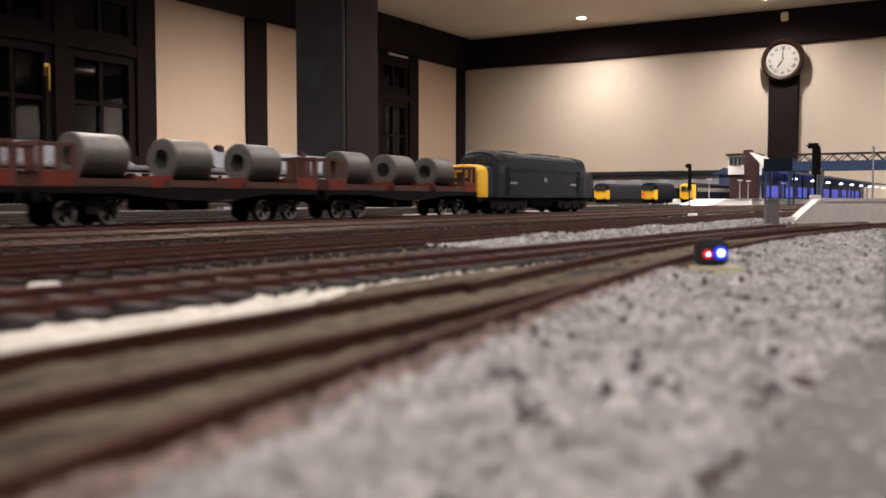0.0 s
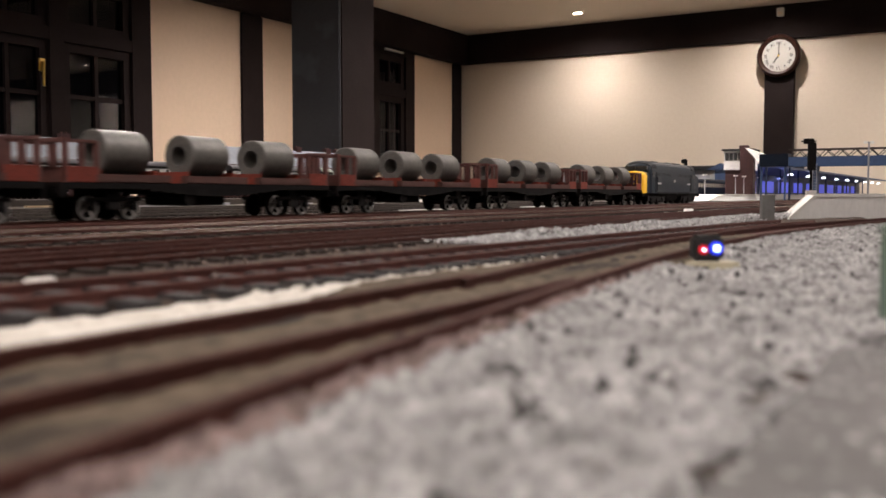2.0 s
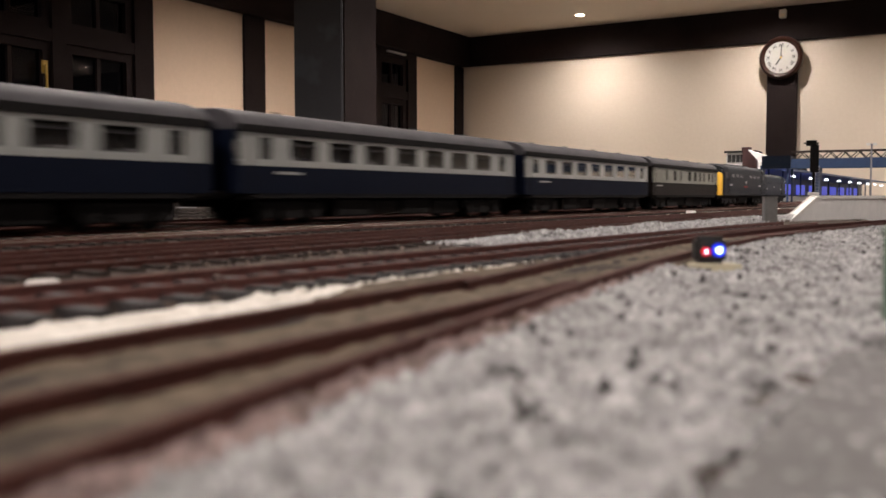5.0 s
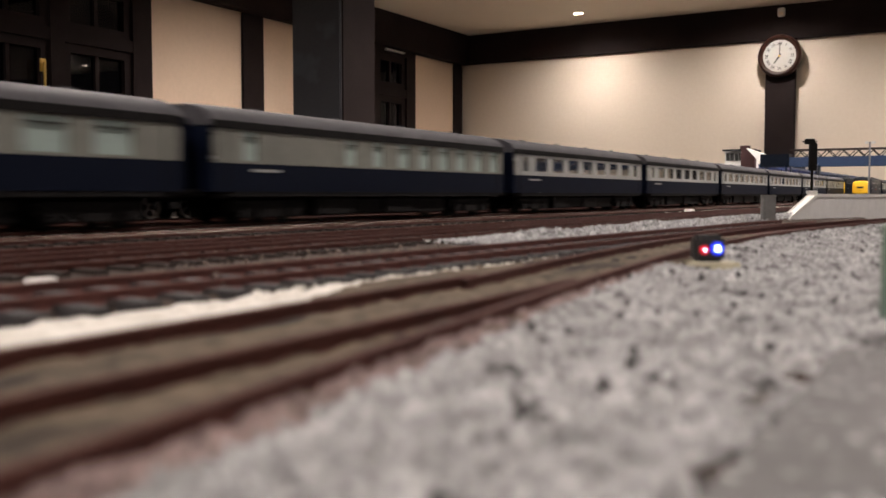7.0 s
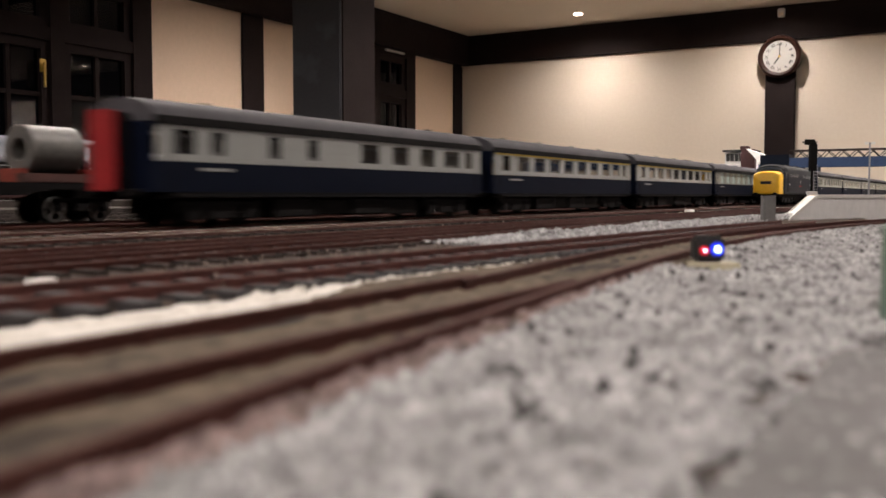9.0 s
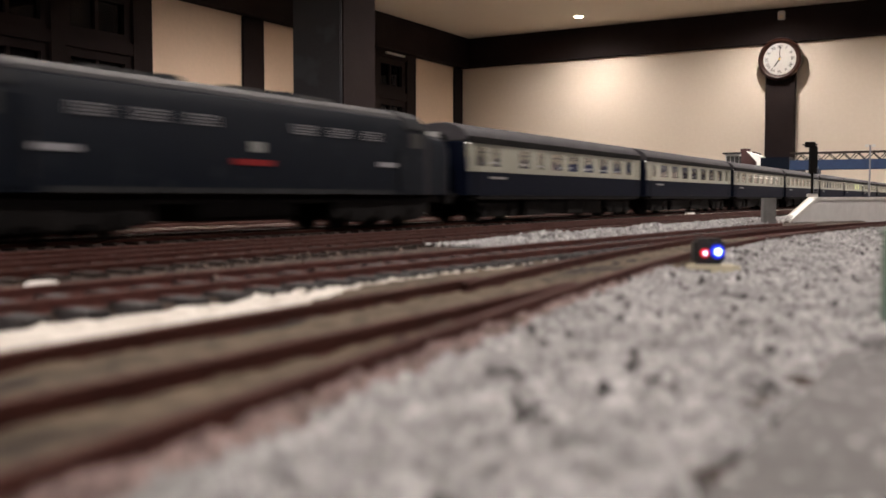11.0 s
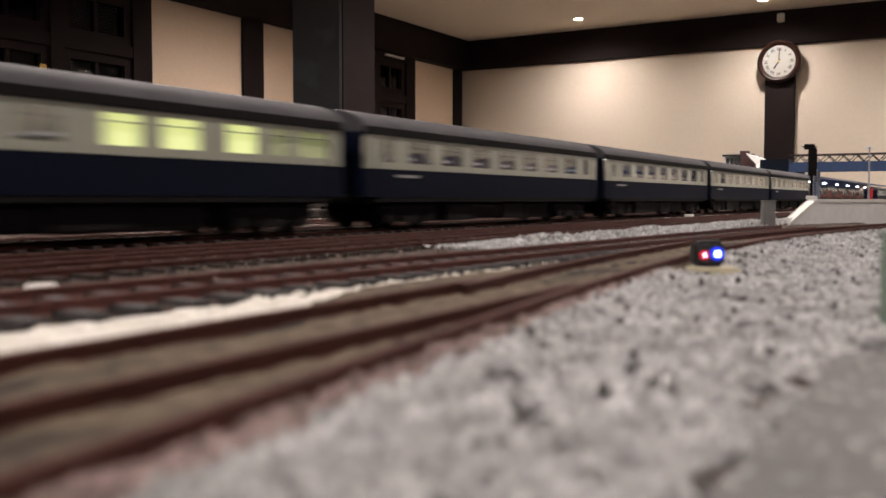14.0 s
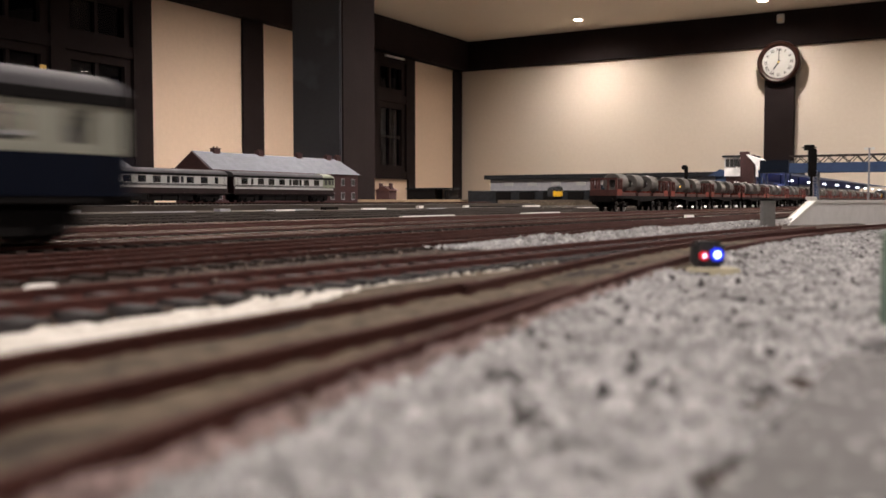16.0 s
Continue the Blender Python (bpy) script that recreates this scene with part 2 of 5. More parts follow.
def raw(name, verts, faces, material, smooth=False):
    me = bpy.data.meshes.new(name)
    me.from_pydata(verts, [], faces)
    me.materials.append(material)
    if smooth:
        me.shade_smooth()
    return me


# ---- paths of the tracks ----
BEND = 4.2


def line_path(d):
    """A main line d metres to the left, straight between two right-hand end curves."""
    r = d + 0.761

    def at(s):
        if abs(s) <= BEND:
            return Vector((-d, s, 0)), 0.0
        a = (abs(s) - BEND) / r
        return Vector((-d + r * (1 - math.cos(a)), math.copysign(BEND + r * math.sin(a), s), 0)), -math.copysign(a, s)
    return at


def spline_path(pts):
    """A smooth way through plan points; s runs along Y."""
    ys, xs = [p[1] for p in pts], [p[0] for p in pts]
    c = np.polyfit(ys, xs, min(5, len(pts) - 1))

    def at(s):
        x, dx = float(np.polyval(c, s)), float(np.polyval(np.polyder(c), s))
        return Vector((x, s, 0)), -math.atan(dx)
    return at


def frame_at(path, s, z=0.0):
    p, a = path(s)
    return Matrix.Translation((p.x, p.y, p.z + z)) @ Matrix.Rotation(a, 4, "Z")


D3, D1, DS = 0.239, 0.289, 0.378
MAIN3, MAIN1, MAINS, MAINX = line_path(D3), line_path(D1), line_path(DS), line_path(0.3335)
SIDE_N = spline_path([(-.040, -.05), (-.0455, .02), (-.0465, .03), (-.0505, .06), (-.0562, .095), (-.0632, .14), (-.0668, .19), (-.0683, .25), (-.0683, .32), (-.062, .42), (-.050, .50), (-.018, .64), (.020, .78)])
SIDE_M = spline_path([(-.0600, -.05), (-.0605, .05), (-.0612, .10), (-.0618, .13)])
SIDE_P = spline_path([(-.1105, -.05), (-.1100, .05), (-.1092, .09), (-.1055, .14), (-.1022, .19), (-.1000, .23), (-.0955, .30), (-.089, .40), (-.080, .48)])
SIDE_Q = spline_path([(-.1545, -.1), (-.1545, .1), (-.1545, .3), (-.1545, .6), (-.1540, 1.0)])
SIDE_R = spline_path([(-.1855, -.1), (-.1855, .1), (-.1855, .3), (-.1850, .6), (-.1840, 1.0)])


# ---- the room ----
def structure(name, bm, material, label, category, parent=None):
    ob = part(name, bm, material, parent)
    return tagged(ob, label, category, kind="structure") if not parent else ob


def room():
    structure("floor", bx(WX, EX, SY, WY, FLOOR - .1, FLOOR), M["carpet"], "dark carpeted floor under the layout", "floor")
    structure("ceiling", bx(WX - .2, EX + .2, SY - .2, WY + .2, CEIL, CEIL + .1), M["ceiling"], "cream painted ceiling with recessed downlights", "ceiling")
    structure("wall_north", bx(WX - .2, EX + .2, WY, WY + .2, FLOOR, CEIL), M["plaster"], "cream plaster wall with black timber beams", "wall")
    structure("wall_east", bx(EX, EX + .2, SY, WY, FLOOR, CEIL), M["panel"], "unseen brown wall, added to close the room and limit side light", "wall")
    structure("wall_south", bx(WX - .2, EX + .2, SY - .2, SY, FLOOR, CEIL), M["panel"], "unseen brown wall, added to close the room and limit side light", "wall")
    # west wall with two window openings
    w = bmesh.new()
    box(w, WX - .2, WX, SY, 2.2, FLOOR, CEIL)
    box(w, WX - .2, WX, 4.07, 5.95, FLOOR, CEIL)
    box(w, WX - .2, WX, 7.10, WY, FLOOR, CEIL)
    for y0, y1 in ((2.2, 4.07), (5.95, 7.10)):
        box(w, WX - .2, WX, y0, y1, FLOOR, .20)
        box(w, WX - .2, WX, y0, y1, 1.28, CEIL)
    structure("wall_west", w, M["warmplaster"], "plaster wall with warm light in its colour, between black timber posts and windows", "wall")
    structure("night_backdrop", bx(WX - .9, WX - .85, 1, 8, FLOOR, CEIL), M["ink"], "dark night outside the windows", "backdrop")
    beams = [("wall_plate_beam", (WX, EX, WY - .035, WY, 1.268, CEIL), "black stained timber beam along the wall top"),
             ("wall_plate_beam", (WX, WX + .10, SY, WY - .036, 1.265, CEIL), "black stained timber beam along the wall top"),
             ("corner_post", (WX, WX + .014, 7.82, WY - .005, FLOOR, 1.265), "black stained timber corner post"),
             ("timber_post", (-1.60, -1.37, WY - .07, WY, FLOOR, 1.265), "black stained timber post under a round clock"),
             ("timber_post", (1.6, 1.83, WY - .07, WY, FLOOR, 1.265), "black stained timber post"),
             ("timber_post", (WX, WX + .02, 4.88, 5.10, FLOOR, 1.265), "black stained timber wall post"),
             ("window_post", (WX, WX + .02, 3.96, 4.077, FLOOR, 1.265), "black stained timber post beside the window"),
             ("window_post", (WX, WX + .02, 7.0, 7.125, FLOOR, 1.265), "black stained timber post beside the window"),
             ("window_post", (WX, WX + .02, 5.85, 5.96, FLOOR, 1.265), "black stained timber post beside the window")]
    for name, b, label in beams:
        tagged(part(name, bx(*b, bevel=.006), M["timber"]), label, "beam", kind="structure")
    col = tagged(part("timber_column", bx(-3.122, -2.816, 3.803, 4.097, FLOOR, 1.32, bevel=.008), M["timber"]), "square black timber column with a slate-painted face", "column", kind="structure")
    part("face_board", bx(-3.122, -2.816, 3.785, 3.802, FLOOR, 1.32, bevel=.005), M["slate"], col, "slate-grey painted face board")
    tagged(part("cross_beam", bx(WX + .1, EX, 3.79, 4.09, 1.32, CEIL, bevel=.01), M["timber"]), "heavy black timber cross beam under the ceiling", "beam", kind="structure")
    # window with two casements and small panes
    for i, (y0, y1, n) in enumerate(((2.25, 3.96, 3), (5.96, 7.0, 2))):
        win = tagged(new("window_%d" % (i + 1)), "black timber casement window with small panes at night", "window", kind="structure")
        f = bmesh.new()
        for a, b, c, d in ((y0, y1, .20, .27), (y0, y1, 1.21, 1.265), (y0, y1, .86, .93)):
            box(f, WX - .06, WX + .03, a, b, c, d)
        ww = (y1 - y0) / n
        for k in range(n + 1):
            y = y0 + k * ww
            box(f, WX - .063, WX + .033, max(y0, y - .045), min(y1, y + .045), .203, 1.262)
        part("window_frame", f, M["timber"], win)
        for k in range(n):
            a, b = y0 + k * ww + .045, y0 + (k + 1) * ww - .045
            for z0, z1 in ((.27, .86), (.93, 1.21)):
                s = bmesh.new()
                for q in ((a, a + .05, z0, z1), (b - .05, b, z0, z1), (a + .05, b - .05, z0, z0 + .05), (a + .05, b - .05, z1 - .05, z1)):
                    box(s, WX - .04, WX + .012, *q)
                box(s, WX - .035, WX, (a + b) / 2 - .012, (a + b) / 2 + .012, z0 + .05, z1 - .05)
                if z1 - z0 > .4:
                    box(s, WX - .032, WX - .003, a + .05, b - .05, (z0 + z1) / 2 - .012, (z0 + z1) / 2 + .012)
                sash = part("casement", s, M["timber"], win)
                rows = [(z0 + .05, (z0 + z1) / 2), ((z0 + z1) / 2, z1 - .05)] if z1 - z0 > .4 else [(z0 + .05, z1 - .05)]
                for za, zb in rows:
                    for ya, yb in ((a + .05, (a + b) / 2), ((a + b) / 2, b - .05)):
                        part("pane", bx(WX - .022, WX - .018, ya, yb, za, zb), M["pane"], sash).visible_shadow = False
        if i == 0:
            for y, z in ((3.29, .70), (2.95, 1.03)):
                h = bmesh.new()
                box(h, WX + .03, WX + .04, y - .02, y + .02, z - .02, z + .05, bevel=.003)
                cyl(h, (WX + .05, y, z + .03), (WX + .05, y, z - .10), .008)
                part("latch", h, M["brass"], win, "brass casement latch")
        else:
            tagged(part("curtain_rail", bx(WX + .04, WX + .06, 6.60, 6.88, 1.235, 1.25), M["white"]), "short white rail at the window head", "rail", kind="structure")
    for x, y, _ in DOWNLIGHTS:
        dl = thing("downlight", "small round recessed ceiling downlight, lit", "ceiling light", "ceiling downlights", at=Matrix.Translation((x, y, CEIL)))
        ring = bmesh.new()
        cyl(ring, (0, 0, 0), (0, 0, -.006), .045, n=24)
        part("bezel", ring, M["white"], dl)
        part("lens", cyl(bmesh.new(), (0, 0, -.006), (0, 0, -.010), .034, n=24), M["lampglow"], dl, "glowing lamp lens")
    det = thing("alarm_sensor", "small white alarm sensor box on the beam", "sensor")
    part("case", bx(-1.515, -1.46, WY - .075, WY - .035, 1.450, 1.520, bevel=.006), M["white"], det)
    part("lens_strip", bx(-1.505, -1.47, WY - .080, WY - .075, 1.460, 1.485), M["plaster"], det)


def clock():
    c = thing("wall_clock", "round mahogany wall clock with white Roman dial", "clock", at=Matrix.Translation((-1.487, WY - .07, 1.13)) @ Matrix.Rotation(radians(90), 4, "X"))
    ring = bmesh.new()
    prof = [(.168, 0), (.172, .02), (.165, .045), (.150, .055), (.138, .050), (.130, .040), (.126, .030)]
    loops = []
    for r, z in prof:
        loops.append([ring.verts.new((r * math.cos(a), r * math.sin(a), z)) for a in [i * math.tau / 48 for i in range(48)]])
    for a, b in zip(loops, loops[1:]):
        for i in range(48):
            ring.faces.new((a[i], a[(i + 1) % 48], b[(i + 1) % 48], b[i]))
    bmesh.ops.recalc_face_normals(ring, faces=ring.faces)
    part("case_ring", ring, M["mahogany"], c, smooth=True)
    part("bezel", cyl(bmesh.new(), (0, 0, .001), (0, 0, .030), .133, n=48), M["brass"], c, "thin brass bezel")
    part("dial", cyl(bmesh.new(), (0, 0, .002), (0, 0, .034), .127, n=48), M["dial"], c, "white enamel dial")
    for i, txt in enumerate(("XII", "I", "II", "III", "IIII", "V", "VI", "VII", "VIII", "IX", "X", "XI")):
        cu = bpy.data.curves.new("numeral", "FONT")
        cu.body, cu.size, cu.align_x, cu.align_y, cu.extrude = txt, .034, "CENTER", "CENTER", .0004
        cu.offset = .0006
        ob = new("numeral", cu)
        cu.materials.append(M["ink"])
        ob.parent = c
        a = -i * math.tau / 12
        ob.matrix_basis = Matrix.Rotation(a, 4, "Z") @ Matrix.Translation((0, .098, .0355))
    for name, ang, ln, w in (("hour_hand", -214, .070, .011), ("minute_hand", -2, .102, .007)):
        part(name, bx(-w / 2, w / 2, -.018, ln, 0, .0016, bevel=.0005), M["ink"], c, at=Matrix.Translation((0, 0, .038)) @ Matrix.Rotation(radians(ang), 4, "Z"))
    part("hub", cyl(bmesh.new(), (0, 0, .036), (0, 0, .043), .009), M["brass"], c)


# ---- the layout's board and ballast ----
BOARD = -0.0052


def bumpy(x0, x1, y0, y1, step, base, amp, freq, edge=0.0):
    nx, ny = max(2, int((x1 - x0) / step)), max(2, int((y1 - y0) / step))
    v, f = [], []
    for j in range(ny + 1):
        for i in range(nx + 1):
            x, y = x0 + (x1 - x0) * i / nx, y0 + (y1 - y0) * j / ny
            z = base + amp * (noise.noise((x * freq, y * freq, 0)) + .5 * noise.noise((x * freq * 2.7, y * freq * 2.7, 3)))
            v.append((x, y, z))
    for j in range(ny):
        for i in range(nx):
            a = j * (nx + 1) + i
            f.append((a, a + 1, a + nx + 2, a + nx + 1))
    return v, f


OCT = [((1, 0, 0), (0, 1, 0), (-1, 0, 0), (0, -1, 0), (0, 0, 1), (0, 0, -1)),
       ((0, 1, 4), (1, 2, 4), (2, 3, 4), (3, 0, 4), (1, 0, 5), (2, 1, 5), (3, 2, 5), (0, 3, 5))]


def grains(spots, size, rng):
    """Joined angular chippings at (x, y, z)."""
    v, f = [], []
    for x, y, z in spots:
        q = Euler((rng.random() * 6, rng.random() * 6, rng.random() * 6)).to_matrix()
        s = size * rng.uniform(.6, 1.5)
        k = len(v)
        for p in OCT[0]:
            w = q @ Vector((p[0] * s, p[1] * s * rng.uniform(.6, 1), p[2] * s * rng.uniform(.5, .9)))
            v.append((x + w.x, y + w.y, z + w.z))
        f += [tuple(k + i for i in t) for t in OCT[1]]
    return v, f


def layout_board():
    top = bx(-2.7, 2.3, -5.7, 6.0, BOARD - .03, BOARD)
    structure("ground", top, M["board"], "dark brown painted baseboard of a model railway", "baseboard")
    structure("baseboard_fascia", bx(-2.7, 2.3, -5.7, 6.0, BOARD - .14, BOARD - .031), M["fascia"], "timber edge of the layout table", "fascia")
    for x in (-2.5, 2.1):
        for y in (-5.4, -1.8, 1.8, 5.6):
            structure("table_leg", bx(x - .05, x + .05, y - .05, y + .05, FLOOR, BOARD - .141), M["fascia"], "square timber leg of the layout table", "leg")
    rng = random.Random(4)
    # brown dirt bed under the running lines
    v, f = bumpy(-.45, -.0, -.05, 1.3, .004, -.0019, .0003, 90)
    v = [(x, y, z if x < SIDE_P(min(y, .48))[0].x + .0125 else BOARD + .0008) for x, y, z in v]
    tagged(new("track_bed", raw("track_bed", v, f, M["mainbed"], True)), "brown dirty ballast bed between the tracks", "track bed", kind="structure")
    v, f = bumpy(-.974, -.4502, -.2, 3.5, .02, -.0018, .0004, 12)
    tagged(new("yard_bed", raw("yard_bed", v, f, M["yardbed"], True)), "grey-brown ballast of the far yard", "track bed", kind="structure")
    v, f = bumpy(-.4498, -.13, 1.3004, 3.5, .02, -.0018, .0004, 12)
    tagged(new("yard_bed", raw("yard_bed", v, f, M["yardbed"], True)), "grey-brown ballast of the station throat", "track bed", kind="structure")
    # grey shoulder beside the nearest track
    def right_of(y):
        return SIDE_N(y)[0].x + .0100
    def dip(x, y):
        """Hollows in the shoulder: over the concrete pad and round the ground signal."""
        d = math.hypot(x + .0528, (y - .203) * .8)
        a = max(0, min(1, (x + .020 + .004 * noise.noise((x * 300, y * 300, 7))) / .007)) * max(0, min(1, (.118 - y) / .010))
        return .0013 * a + .0016 * max(0, min(1, (.012 - d) / .004))
    ny, nx = 260, 46
    v, f = [], []
    for j in range(ny + 1):
        y = -.03 + .80 * (j / ny) ** 1.5
        for i in range(nx + 1):
            x = right_of(min(y, .72)) + (.16) * (i / nx) ** 1.4
            d = min(1, (x - right_of(min(y, .72))) / .012)
            z = -.0020 - .0016 * d - dip(x, y) + .0014 * noise.noise((x * 110, y * 110, 5)) * d + .0009 * noise.noise((x * 420, y * 420, 1))
            v.append((x, y, z))
    for j in range(ny):
        for i in range(nx):
            a = j * (nx + 1) + i
            f.append((a, a + 1, a + nx + 2, a + nx + 1))
    tagged(new("ballast_shoulder", raw("ballast_shoulder", v, f, M["ballast"], True)), "pale grey loose ballast beside the nearest track", "ballast", kind="stuff")
    spots = []
    for _ in range(64000):
        y = .02 + .66 * rng.random() ** 1.35
        x = right_of(y) - .002 + rng.random() ** 1.2 * max(.012, -.0889 * y + .012 - right_of(y))
        d = min(1, max(0, (x - right_of(y)) / .012))
        spots.append((x, y, -.0018 - .0016 * d - dip(x, y) + .0014 * noise.noise((x * 110, y * 110, 5)) * d + .0009 * noise.noise((x * 420, y * 420, 1))))
    edge = {p for p in spots if p[0] - right_of(p[1]) < .0022 - .012 * p[1]}
    stained, spots = [p for p in spots if p in edge], [p for p in spots if p not in edge]
    v, f = grains(stained, .00058, rng)
    tagged(new("rusty_chippings", raw("rusty_chippings", v, f, M["rustgrain"])), "rust-stained chippings along the nearest rail", "ballast", kind="stuff")
    v, f = grains(spots, .00058, rng)
    dark = [p for p in spots if noise.noise((p[0] * 260, p[1] * 260, 9)) > .25 and rng.random() < .06]
    dv, df = grains([(x, y, z + .0003) for x, y, z in dark], .00075, rng)
    tagged(new("dark_chippings", raw("dark_chippings", dv, df, M["chip"])), "scattered dark ballast chippings", "ballast", kind="stuff")
    tagged(new("ballast_chippings", raw("ballast_chippings", v, f, M["grain"])), "loose grey ballast chippings", "ballast", kind="stuff")
    def strip_edge(y):
        """Where the white strip ends and the turnout's filling begins."""
        return max(-.0745 - max(0, y - .085) * .36, SIDE_P(y)[0].x + .0178 - .02 * max(0, y - .14))
    v, f = bumpy(-.100, -.030, -.02, .34, .0018, -.0017, .0006, 230)
    v = [(x, y, z if strip_edge(y) + .0012 * noise.noise((y * 300, 3, 1)) < x < SIDE_N(y)[0].x + .011 else BOARD + .0002) for x, y, z in v]
    tagged(new("turnout_bed", raw("turnout_bed", v, f, M["turnout"], True)), "pale brown ballast filling the turnout between the rails", "track bed", kind="structure")
    # heap of fresh chippings between the lines
    spots = []
    for _ in range(9000):
        y = .235 + .56 * rng.random() ** 1.2
        c = -.128 + .05 * max(0, y - .34) + .003 * math.sin(y * 21)
        x = c + rng.gauss(0, .0065)
        h = .0034 * math.exp(-((x - c) / .009) ** 2) * (.6 + .5 * noise.noise((y * 30, 0, 2))) * min(1, max(.15, (y - .24) / .05))
        spots.append((x, y, -.0015 + h * rng.random()))
    v, f = grains(spots, .0008, rng)
    tagged(new("ballast_heap", raw("ballast_heap", v, f, M["grain"])), "low heap of grey ballast between two tracks", "ballast", kind="stuff")
    # pale flecks of ballast along the running lines
    spots = []
    for _ in range(5200):
        y = .05 + 1.1 * rng.random() ** 1.3
        x = -.09 - .33 * rng.random()
        if noise.noise((x * 40, y * 14, 4)) > (-.02 if x > -.21 else .22) and x < SIDE_P(min(y, .48))[0].x + .012:
            spots.append((x, y, -.0015 + .0004 * rng.random()))
    v, f = grains(spots, .0005, rng)
    tagged(new("ballast_flecks", raw("ballast_flecks", v, f, M["fleck"])), "loose brown ballast flecks between the running lines", "ballast", kind="stuff")
    # long pale strips between the far tracks
    for x, y0, y1 in ((-.2075, .60, 1.10), (-.306, .82, 1.5)):
        v, f = bumpy(x - .0042, x + .0042, y0, y1, .004, -.0013, .0007, 160)
        tagged(new("cess_strip", raw("cess_strip", v, f, M["snowy"], True)), "long pale strip between two tracks", "ballast", kind="structure")
    # white bed beside the second siding
    ny, nx = 150, 16
    v, f = [], []
    for j in range(ny + 1):
        y = -.03 + .25 * j / ny
        w = strip_edge(y) + .0012 - SIDE_P(y)[0].x - .0120 + .0012 * noise.noise((y * 190, 2, 0))
        for i in range(nx + 1):
            u = i / nx
            x = SIDE_P(y)[0].x + .0120 + u * max(.004, w)
            z = -.0031 + .0010 * max(0, min(1, (x - SIDE_P(y)[0].x - .0150) / .0022)) + .0009 * noise.noise((x * 420, y * 420, 8)) + .0006 * noise.noise((x * 900, y * 900, 2)) - .0010 * max(0, min(1, (y - .18) / .03))
            v.append((x, y, z))
    for j in range(ny):
        for i in range(nx):
            a = j * (nx + 1) + i
            f.append((a, a + 1, a + nx + 2, a + nx + 1))
    tagged(new("white_ballast_strip", raw("white_ballast_strip", v, f, M["snowy"], True)), "bright white lumpy ballast strip between sidings", "ballast", kind="stuff")
    spots = []
    for _ in range(420):
        y = .10 + .10 * rng.random()
        spots.append((SIDE_P(y)[0].x + rng.uniform(.0120, .0178), y, -.0027 + .0006 * rng.random()))
    v, f = grains(spots, .0006, rng)
    tagged(new("white_chippings", raw("white_chippings", v, f, M["snowy"])), "white chippings between the sleeper ends", "ballast", kind="stuff")
    tagged(part("concrete_pad", bx(-.013, .06, .02, .105, -.0047, -.0034, bevel=.0003), M["concrete"]), "grey painted concrete pad in the ballast", "pavement", kind="structure")


# ---- tracks ----
def sweep(path, s0, s1, step, off, prof):
    """A section (x, z) carried along a path at a sideways offset."""
    n = max(2, int((s1 - s0) / step))
    v, f, k = [], [], len(prof)
    for i in range(n + 1):
        m = frame_at(path, s0 + (s1 - s0) * i / n)
        for x, z in prof:
            p = m @ Vector((x + off, 0, z))
            v.append(tuple(p))
    for i in range(n):
        for j in range(k):
            a, b = i * k + j, i * k + (j + 1) % k
            f.append((a, b, b + k, a + k))
    return v, f


WEB = [(-.00050, -.00012), (-.00050, -.0006), (-.00035, -.0009), (-.00035, -.0019), (-.0011, -.0023), (-.0011, -.0026), (.0011, -.0026), (.0011, -.0023), (.00035, -.0019), (.00035, -.0009), (.00050, -.0006), (.00050, -.00012)]
HEAD = [(-.00050, -.00014), (-.00038, 0), (.00038, 0), (.00050, -.00014)]


def track(label, path, s0, s1, step, near=None, drop=0.0, pitch=.0082, web="rust", head="railtop", rails=None, ties="dustysleeper"):
    t = tagged(new("railway_track"), label, "track", "tracks of the layout", "structure")
    for side, a0, a1 in rails or ((-1, s0, s1), (1, s0, s1)):
        v, f = sweep(path, a0, a1, step, side * .00825, WEB)
        r = part("rail", raw("rail", v, f, M[web]), None, t, "rusty brown rail")
        v, f = sweep(path, a0, a1, step, side * .00825, HEAD)
        part("rail_head", raw("rail_head", v, f, M[head]), None, r, "worn bright rail head")
    sl = mesh("sleeper", bx(-.0157, .0157, -.0017, .0017, -.0034, -.0011 - drop, bevel=.0002), M[ties])
    ch = bmesh.new()
    for side in (-1, 1):
        for q in (-1, 1):
            box(ch, side * .00825 + q * .0010 - .0004, side * .00825 + q * .0010 + .0004, -.0008, .0008, -.0012 - drop, -.0009 - drop)
    chm = mesh("rail_chair", ch, M[web])
    far = bmesh.new()
    n = int((s1 - s0) / pitch)
    for i in range(n):
        s = s0 + (i + .5) * pitch
        m = frame_at(path, s)
        if near and near[0] <= s <= near[1]:
            part("sleeper", sl, None, t, at=m)
            part("rail_chair", chm, None, t, at=m)
        else:
            far.verts.ensure_lookup_table()
            q = [far.verts.new(m @ Vector((x, y, z))) for x in (-.0157, .0157) for y in (-.0017, .0017) for z in (-.0034, -.0011 - drop)]
            for a in ((0, 1, 3, 2), (4, 6, 7, 5), (0, 4, 5, 1), (2, 3, 7, 6), (1, 5, 7, 3)):
                far.faces.new([q[k] for k in a])
    if far.verts:
        tagged(part("sleepers", far, M[ties], t), kind="stuff")
    else:
        far.free()
    return t


